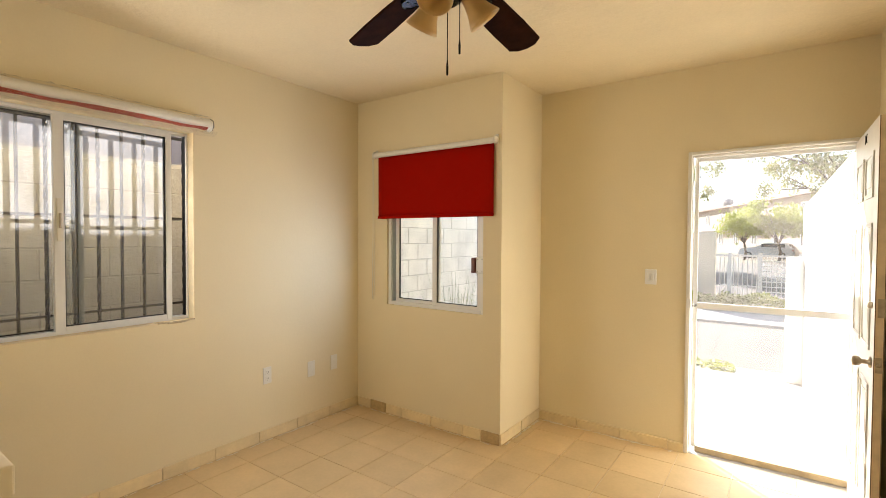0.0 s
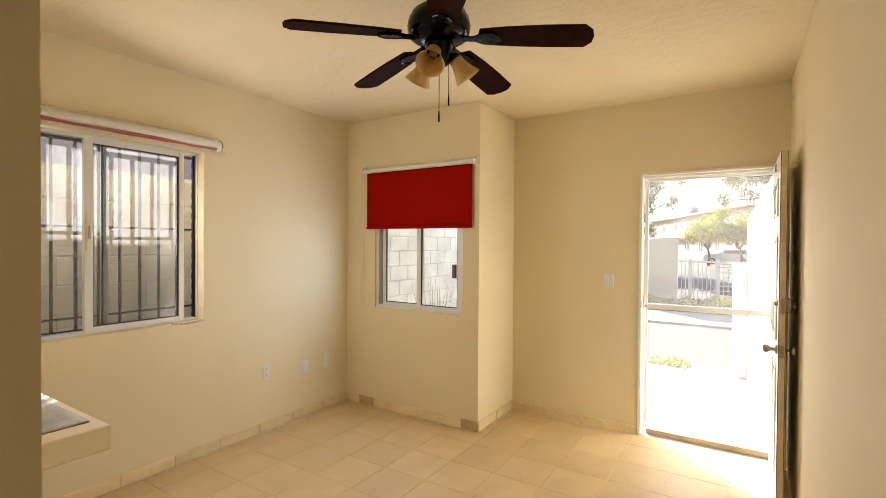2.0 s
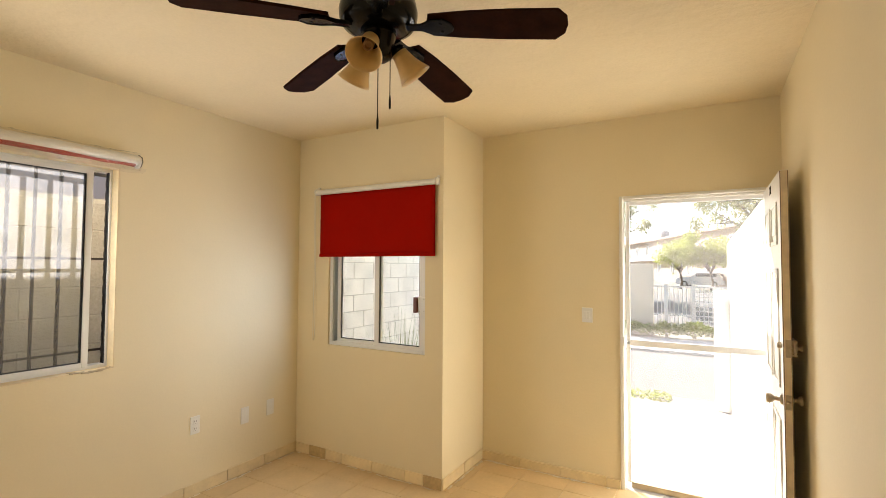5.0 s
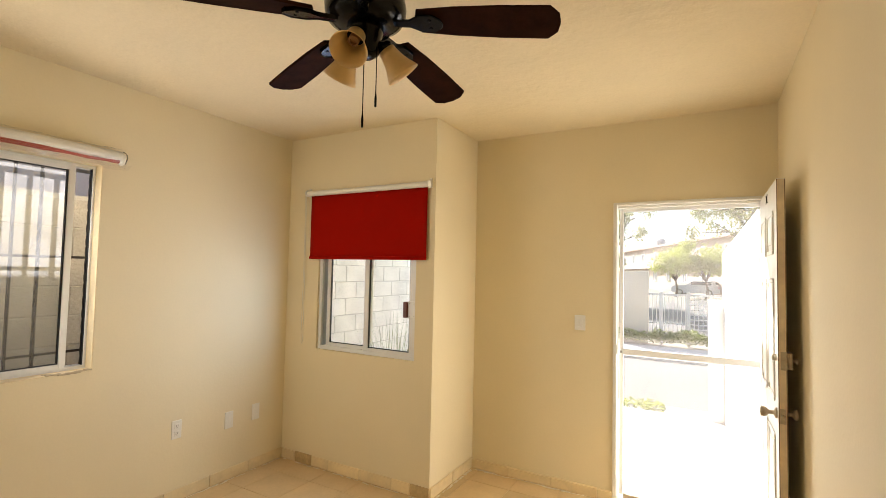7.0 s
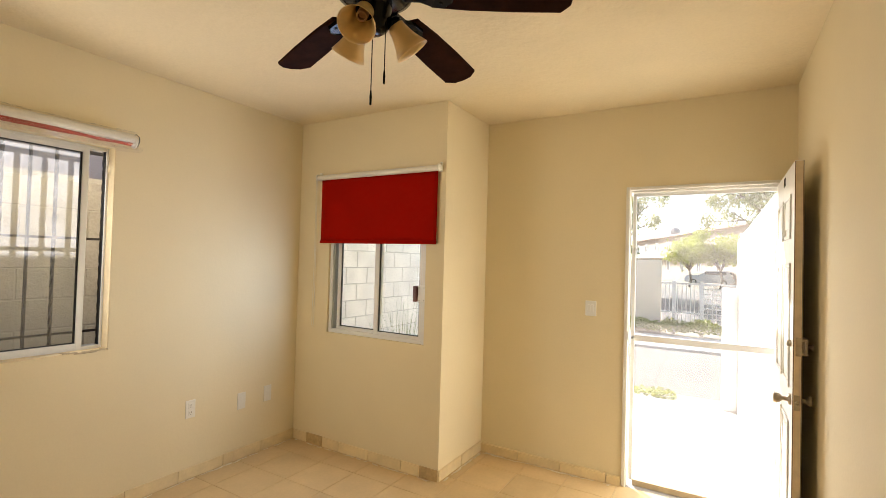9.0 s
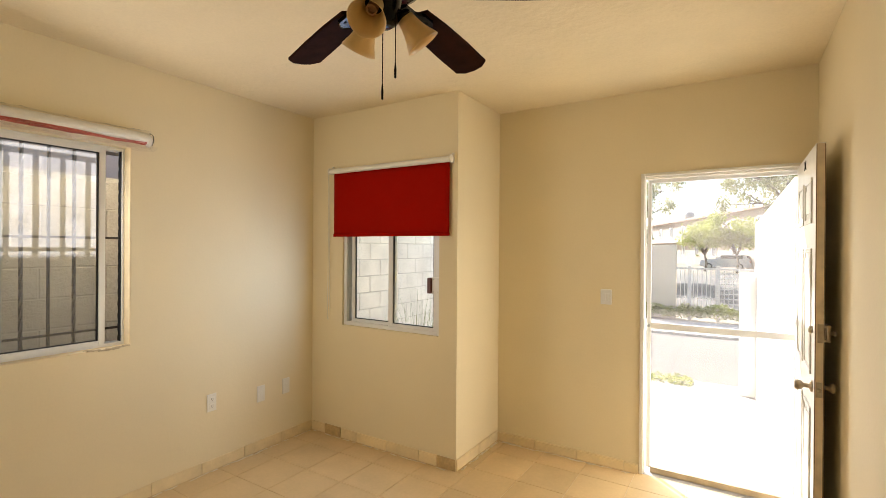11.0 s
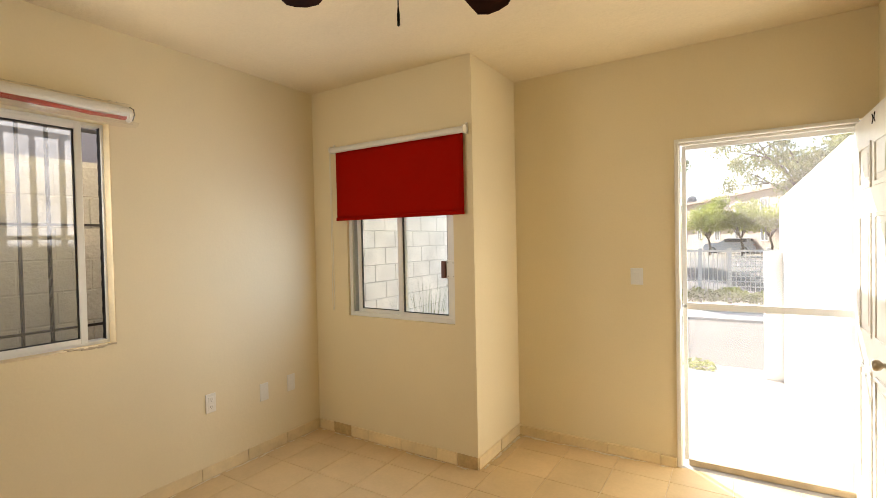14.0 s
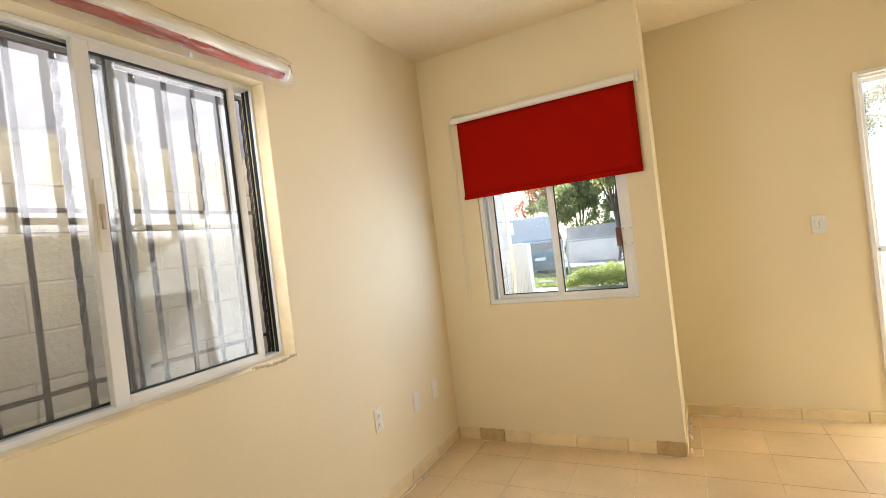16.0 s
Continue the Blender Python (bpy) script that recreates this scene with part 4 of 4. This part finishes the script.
tree("garden_tree", -7.4, 31, -0.3, 6.2, 2.6, 0.08, 15, LEAF, "dense dark green tree behind a grey wall", 2400, 0.16, 0.10)
tree("garden_tree", -9.0, 33, -0.3, 6.5, 2.8, 0.08, 14, LEAF, "dense dark green tree behind a wall", 1600, 0.3, 0.13)


def car(name, x, y, z, turn, mat, label):
    c = thing(name, (x, y, z), label, "car")
    m = Matrix.Translation((x, y, z)) @ Euler((0, 0, radians(turn))).to_matrix().to_4x4()
    bm = bmesh.new()
    secs = [(-2.1, 0.35, 0.80), (-2.05, 0.30, 0.95), (-1.2, 0.28, 1.0), (1.3, 0.28, 0.98), (1.95, 0.3, 0.88), (2.1, 0.4, 0.7)]
    rows = [[bm.verts.new((u, s * 0.84, w)) for s, w in ((-1, lo), (-1, (lo + hi) / 2), (-0.95, hi), (0.95, hi), (1, (lo + hi) / 2), (1, lo))] for u, lo, hi in secs]
    for a, b in zip(rows, rows[1:]):
        for k in range(6):
            bm.faces.new((a[k], b[k], b[(k + 1) % 6], a[(k + 1) % 6]))
    bm.faces.new(rows[0]), bm.faces.new(rows[-1][::-1])
    bmesh.ops.recalc_face_normals(bm, faces=bm.faces)
    bm.transform(m)
    part("body", bm, mat, c, bevel=0.03)
    bm = bmesh.new()
    lo = [bm.verts.new((u, s * 0.80, 0.97)) for u, s in ((-1.95, -1), (0.9, -1), (0.9, 1), (-1.95, 1))]
    hi = [bm.verts.new((u, s * 0.66, 1.45)) for u, s in ((-1.6, -1), (0.15, -1), (0.15, 1), (-1.6, 1))]
    bm.faces.new(hi)
    for k in range(4):
        bm.faces.new((lo[k], lo[(k + 1) % 4], hi[(k + 1) % 4], hi[k]))
    bm.transform(m)
    part("cabin", bm, mat, c, bevel=0.03)
    part("rear_window", box(-1.86, -1.74, -0.52, 0.52, 1.10, 1.34, turn=m @ Matrix.Translation((-0.03, 0, 0)) @ Matrix.Shear('XY', 4, (0, 0))), DARK_GLASS, c)
    for s in (-1, 1):
        part("side_window", box(-1.5, 0.3, s * 0.70, s * 0.775, 1.05, 1.36, turn=m), DARK_GLASS, c)
        part("tail_light", box(-2.13, -2.05, s * 0.55, s * 0.82, 0.72, 0.88, turn=m), CAR_RED, c, "red tail light")
        for u in (-1.3, 1.3):
            w = part("tyre", lathe([(0.0, -0.09), (0.28, -0.09), (0.31, -0.06), (0.31, 0.06), (0.28, 0.09), (0, 0.09)], m @ Matrix.Translation((u, s * 0.76, 0.31)) @ Euler((radians(90), 0, 0)).to_matrix().to_4x4(), 24), TYRE, c)
            part("rim", lathe([(0.0, -0.10), (0.18, -0.10), (0.19, 0), (0.18, 0.10), (0, 0.10)], m @ Matrix.Translation((u, s * 0.76, 0.31)) @ Euler((radians(90), 0, 0)).to_matrix().to_4x4(), 16), GREY_AL, w)
    part("number_plate", box(-2.135, -2.11, -0.2, 0.2, 0.68, 0.80, turn=m), PLATE, c)
    part("bumper", box(-2.16, -2.02, -0.80, 0.80, 0.40, 0.58, turn=m), mat, c, bevel=0.02)
    return c


car("parked_car", -0.75, 53, -0.31, 168, CAR_SILVER, "silver car parked beyond the white fence")
car("parked_car", -6.85, 20.0, -0.32, 104, CAR_BLUE, "dark teal hatchback parked behind chain-link fencing")

structure("wall_far_blue", box(-13.0, -6.75, 22.5, 22.7, -0.4, 2.25), STUCCO_BLUE, "pale bluish shaded house wall", "wall")
structure("wall_far_grey", box(-6.75, -2.7, 25.0, 25.2, -0.4, 1.55), STUCCO_GREY, "weathered grey rendered wall", "wall")


def chain_fence(x0, x1, y, z0, z1, label):
    f = thing("chain_link_fence", ((x0 + x1) / 2, y, z0), label, "fence", group="chain-link panels across the street")
    for x in (x0, x1):
        part("post", tube([(x, y, z0 - 0.2), (x, y, z1 + 0.03)], 0.028, 8), GALV, f)
    for z in (z0 + 0.06, z1):
        part("rail", tube([(x0, y, z), (x1, y, z)], 0.02, 8), GALV, f)
    bm = bmesh.new()
    step, h_, w_ = 0.10, z1 - z0 - 0.06, x1 - x0
    for sgn in (1, -1):
        k = -h_
        while k < w_:
            u0, u1 = max(k, 0), min(k + h_, w_)
            if u1 - u0 > 0.02:
                za, zb = (u0 - k, u1 - k) if sgn > 0 else (h_ - (u0 - k), h_ - (u1 - k))
                tube([(x0 + u0, y, z0 + 0.06 + za), (x0 + u1, y, z0 + 0.06 + zb)], 0.0022, 3, bm)
            k += step
    w = part("wire_mesh", bm, GALV, f, "galvanised diamond wire mesh")
    w["kind"] = "stuff"


chain_fence(-7.2, -4.70, 14.6, -0.2, 1.12, "galvanised chain-link fence panel with steel posts")
chain_fence(-4.56, -2.80, 14.6, -0.2, 1.06, "galvanised chain-link fence panel with steel posts")


def leaf_mass(name, x0, x1, y0, y1, z0, height, count, size, mat, label, seed):
    random.seed(seed)
    verts, faces = [], []
    for _ in range(count):
        u, w = random.random(), random.random()
        x, y = x0 + (x1 - x0) * u, y0 + (y1 - y0) * w
        top = height * (0.55 + 0.45 * noise.noise((x * 1.7, y * 1.7, seed))) * min(1, 4.5 * min(u, 1 - u, w, 1 - w) + 0.25)
        z = z0 + top * random.random() ** 0.6
        q = Euler((random.uniform(-0.9, 0.9), random.uniform(-0.9, 0.9), random.uniform(0, 6.28))).to_matrix()
        s_ = size * random.uniform(0.6, 1.5)
        i = len(verts)
        verts += [Vector((x, y, z)) + q @ Vector(p) * s_ for p in ((-1, 0, 0), (0, -0.4, 0.1), (1, 0, 0.15), (0, 0.4, 0.1))]
        faces.append((i, i + 1, i + 2, i + 3))
    me = bpy.data.meshes.new(name)
    me.from_pydata([tuple(p) for p in verts], [], faces)
    me.materials.append(mat)
    return tagged(new(name, me), label, "plants", kind="stuff")


leaf_mass("ground_cover", -4.50, -2.75, 12.9, 14.4, -0.2, 0.78, 8500, 0.036, LEAF_BRIGHT, "bright green sprawling ground cover by the fence", 21)
leaf_mass("lawn_grass", -8.9, -2.6, 14.75, 21.5, -0.32, 0.24, 13000, 0.07, LEAF_BRIGHT, "rough green lawn behind the chain-link fence", 26)
leaf_mass("tall_shrubs", -7.2, -3.9, 26.0, 28.0, 0.0, 3.2, 5200, 0.10, LEAF, "dense shrubs rising behind the grey wall", 24)
leaf_mass("hedge", -2.75, 1.6, 13.75, 14.35, -0.2, 0.5, 4200, 0.045, LEAF_BRIGHT, "low green hedge along the white fence", 22)
leaf_mass("weeds", -0.90, -0.36, 7.12, 7.5, -0.24, 0.14, 260, 0.035, LEAF_BRIGHT, "small green weeds at the kerb", 23)


def grass_clump(x, y, z, label, seed, blades=44):
    random.seed(seed)
    g = thing("tall_grass", (x, y, z), label, "plant")
    bm = bmesh.new()
    for _ in range(blades):
        a, lean, h_ = random.uniform(0, 6.28), random.uniform(0.05, 0.42), random.uniform(0.85, 1.42)
        d, side = Vector((math.cos(a), math.sin(a), 0)), Vector((-math.sin(a), math.cos(a), 0))
        prev = None
        for k in range(5):
            f_ = k / 4
            c = Vector((x, y, z)) + d * (0.10 + lean * f_ * f_) + Vector((0, 0, h_ * f_))
            w_ = 0.006 * (1 - f_) + 0.0008
            row = (bm.verts.new(c - side * w_), bm.verts.new(c + side * w_))
            if prev:
                bm.faces.new((prev[0], prev[1], row[1], row[0]))
            prev = row
    b = part("blades", bm, LEAF, g)
    b["kind"] = "stuff"
    return g


grass_clump(-2.98, 4.55, -0.32, "tall spiky grass clump growing by the block wall", 31)
grass_clump(-3.25, 5.1, -0.32, "tall spiky grass clump growing by the block wall", 32, 26)

# the neighbour's low house on the boundary
nb = thing("neighbour_house", (-7.5, -0.5, -0.3), "single-storey neighbour house with pale pink rendered walls", "house")
part("wall", box(-9.5, -5.45, -7.0, 6.2, -0.4, 3.29), STUCCO_PINK, nb)
part("roof", box(-9.6, -5.40, -7.1, 6.3, 3.29, 3.40), STUCCO_WHITE, nb)

# unseen slab, added and stretched west so no sun reaches the small window's sill
structure("canopy_alcove", box(-4.80, CX - 0.02, AY + T, 5.6, CZ, CZ + 0.12), STUCCO_WHITE, "unseen plain slab added to keep sun off the small window", "canopy")
structure("pavement_side", box(-3.93, WX - T, -3.0, 7.2, -0.4, -0.28), CONCRETE, "bare concrete strip beside the house", "pavement")

# ---- floor tiles ----
P, J = 0.3285, 0.0030
bm = box(-P / 2 + J / 2, P / 2 - J / 2, -P / 2 + J / 2, P / 2 - J / 2, -0.006, 0.0)
bmesh.ops.bevel(bm, geom=[e for e in bm.edges if all(v.co.z > -0.001 for v in e.verts)], offset=0.0009, segments=1, affect='EDGES')
whole = bpy.data.meshes.new("tile")
bm.to_mesh(whole), bm.free()
whole.materials.append(TILE)


def lay_tiles(x_lo, x_hi, y_lo, y_hi):
    for i in range(-6, 8):
        for j in range(-19, 6):
            xa, ya = -1.438 + P * i, 2.465 + P * j
            xb, yb = xa + P, ya + P
            x0, x1, y0, y1 = max(xa, x_lo), min(xb, x_hi), max(ya, y_lo), min(yb, y_hi)
            if x1 - x0 < 0.02 or y1 - y0 < 0.02:
                continue
            if x1 - x0 > P - 1e-6 and y1 - y0 > P - 1e-6:
                t = new("tile", whole)
                t.location = ((xa + xb) / 2, (ya + yb) / 2, 0)
                t.parent = floor
            else:
                bm = box(x0 + J / 2, x1 - J / 2, y0 + J / 2, y1 - J / 2, -0.006, 0.0)
                part("tile", bm, TILE, floor)


lay_tiles(WX, -1.438, HY, AY)
lay_tiles(CX, -1.438, AY, NY)
lay_tiles(-1.438, EX, HY, NY)
lay_tiles(HX, EX, -2.2, HY)

# ---- skirting tiles ----
base = thing("baseboard", (CX, AY, 0), "beige ceramic skirting tiles with uneven joints", "baseboard", kind="structure")


def skirting(axis, a0, a1, c, sign, mat=SKIRTING, h_=0.078, label="", deep=0.010):
    d = deep + random.uniform(-0.0015, 0.002)
    lo, hi = sorted((c, c + sign * d))
    h_ += random.uniform(-0.003, 0.003)
    b = (a0 + 0.0015, a1 - 0.0015, lo, hi, 0.0, h_) if axis == "x" else (lo, hi, a0 + 0.0015, a1 - 0.0015, 0.0, h_)
    part("skirting_tile", box(*b), mat, base, label, bevel=0.002, segments=1)


random.seed(77)
cuts = [WX + 0.012, -2.80, -2.62, -2.44, -2.14, -1.835, -1.675, CX]
for k, (a, b) in enumerate(zip(cuts, cuts[1:])):
    dark = k in (1, 6)
    skirting("x", a, b, AY, -1, SKIRTING_DARK if dark else SKIRTING, label="brown skirting offcut" if dark else "")
y = AY
while y > HY + 0.56:
    y2 = max(y - 0.33, 0.37)
    skirting("y", y2, y, WX, 1)
    y = y2
    if y2 <= 0.371:
        break
for a, b in ((AY + 0.002, 3.34), (3.34, NY - 0.012)):
    skirting("y", a, b, CX, 1)
x = CX
while x < D1[0] - 0.02:
    x2 = min(x + 0.33, D1[0] - 0.002)
    skirting("x", x, x2, NY, -1, h_=0.064, deep=0.026)
    x = x2
y = LY0 - 0.02
while y > -2.0:
    skirting("y", y - 0.33, y, EX, -1)
    y -= 0.33

random.seed(41)
for axis, a0, a1, c, count in (("x", CX + 0.03, D1[0] - 0.05, NY - 0.034, 40), ("y", AY + 0.03, NY - 0.05, CX + 0.020, 36), ("y", 0.6, AY - 0.05, WX + 0.018, 50), ("x", WX + 0.05, CX - 0.03, AY - 0.018, 26)):
    bm = bmesh.new()
    for k in range(count):
        u = a0 + (a1 - a0) * random.random()
        off = abs(random.gauss(0, 0.012 if axis == "x" and c > AY else 0.005)) * (1 if c in (CX + 0.020, WX + 0.018) else -1)
        size = (random.uniform(0.012, 0.05), random.uniform(0.003, 0.009))
        at_ = (u, c + off, 0.0004) if axis == "x" else (c + off, u, 0.0004)
        wide = (size[0], size[1], 0.0016) if axis == "x" else (size[1], size[0], 0.0016)
        bmesh.ops.create_icosphere(bm, subdivisions=1, radius=1, matrix=Matrix.LocRotScale(at_, Euler((0, 0, random.uniform(-0.25, 0.25))), wide))
    smear = part("grout_smear", bm, GROUT_PALE, base, "pale dried grout smears on the floor", smooth=True)
    smear["kind"] = "stuff"

# ---- boundary wall of concrete blocks ----
bw = structure("wall_boundary", box(-4.06, -3.93, -3.0, 7.5, -0.4, 2.085), MORTAR, "rough grey concrete block boundary wall", "wall")
BL, BH = 0.405, 0.214
bm = box(-0.02, 0.008, -BL / 2 + 0.0035, BL / 2 - 0.0035, -BH / 2 + 0.0035, BH / 2 - 0.0035)
bmesh.ops.bevel(bm, geom=list(bm.edges), offset=0.004, segments=1, affect='EDGES')
whole_block = bpy.data.meshes.new("block")
bm.to_mesh(whole_block), bm.free()
whole_block.materials.append(BLOCK)
raw_block = whole_block.copy()
raw_block.materials[0] = BLOCK_RAW
random.seed(5)
for r in range(11):
    z = -0.30 + BH * (r + 0.5)
    y = -0.6 + (BL / 2 if r % 2 else 0)
    while y - BL / 2 < 7.30:
        b = new("block", raw_block if y < 3.3 else whole_block)
        b.location = (-3.932 + random.uniform(-0.003, 0.003), y, z)
        b.rotation_euler = (random.uniform(-0.006, 0.006), 0, random.uniform(-0.008, 0.008))
        b.parent = bw
        y += BL

# plastered end of the block wall, beside the gate pillar
structure("wall_boundary_end", box(-4.07, -3.915, 7.32, 7.515, -0.4, 2.09), STUCCO_CREAM, "cream plastered end of the block wall", "wall", bevel=0.01)
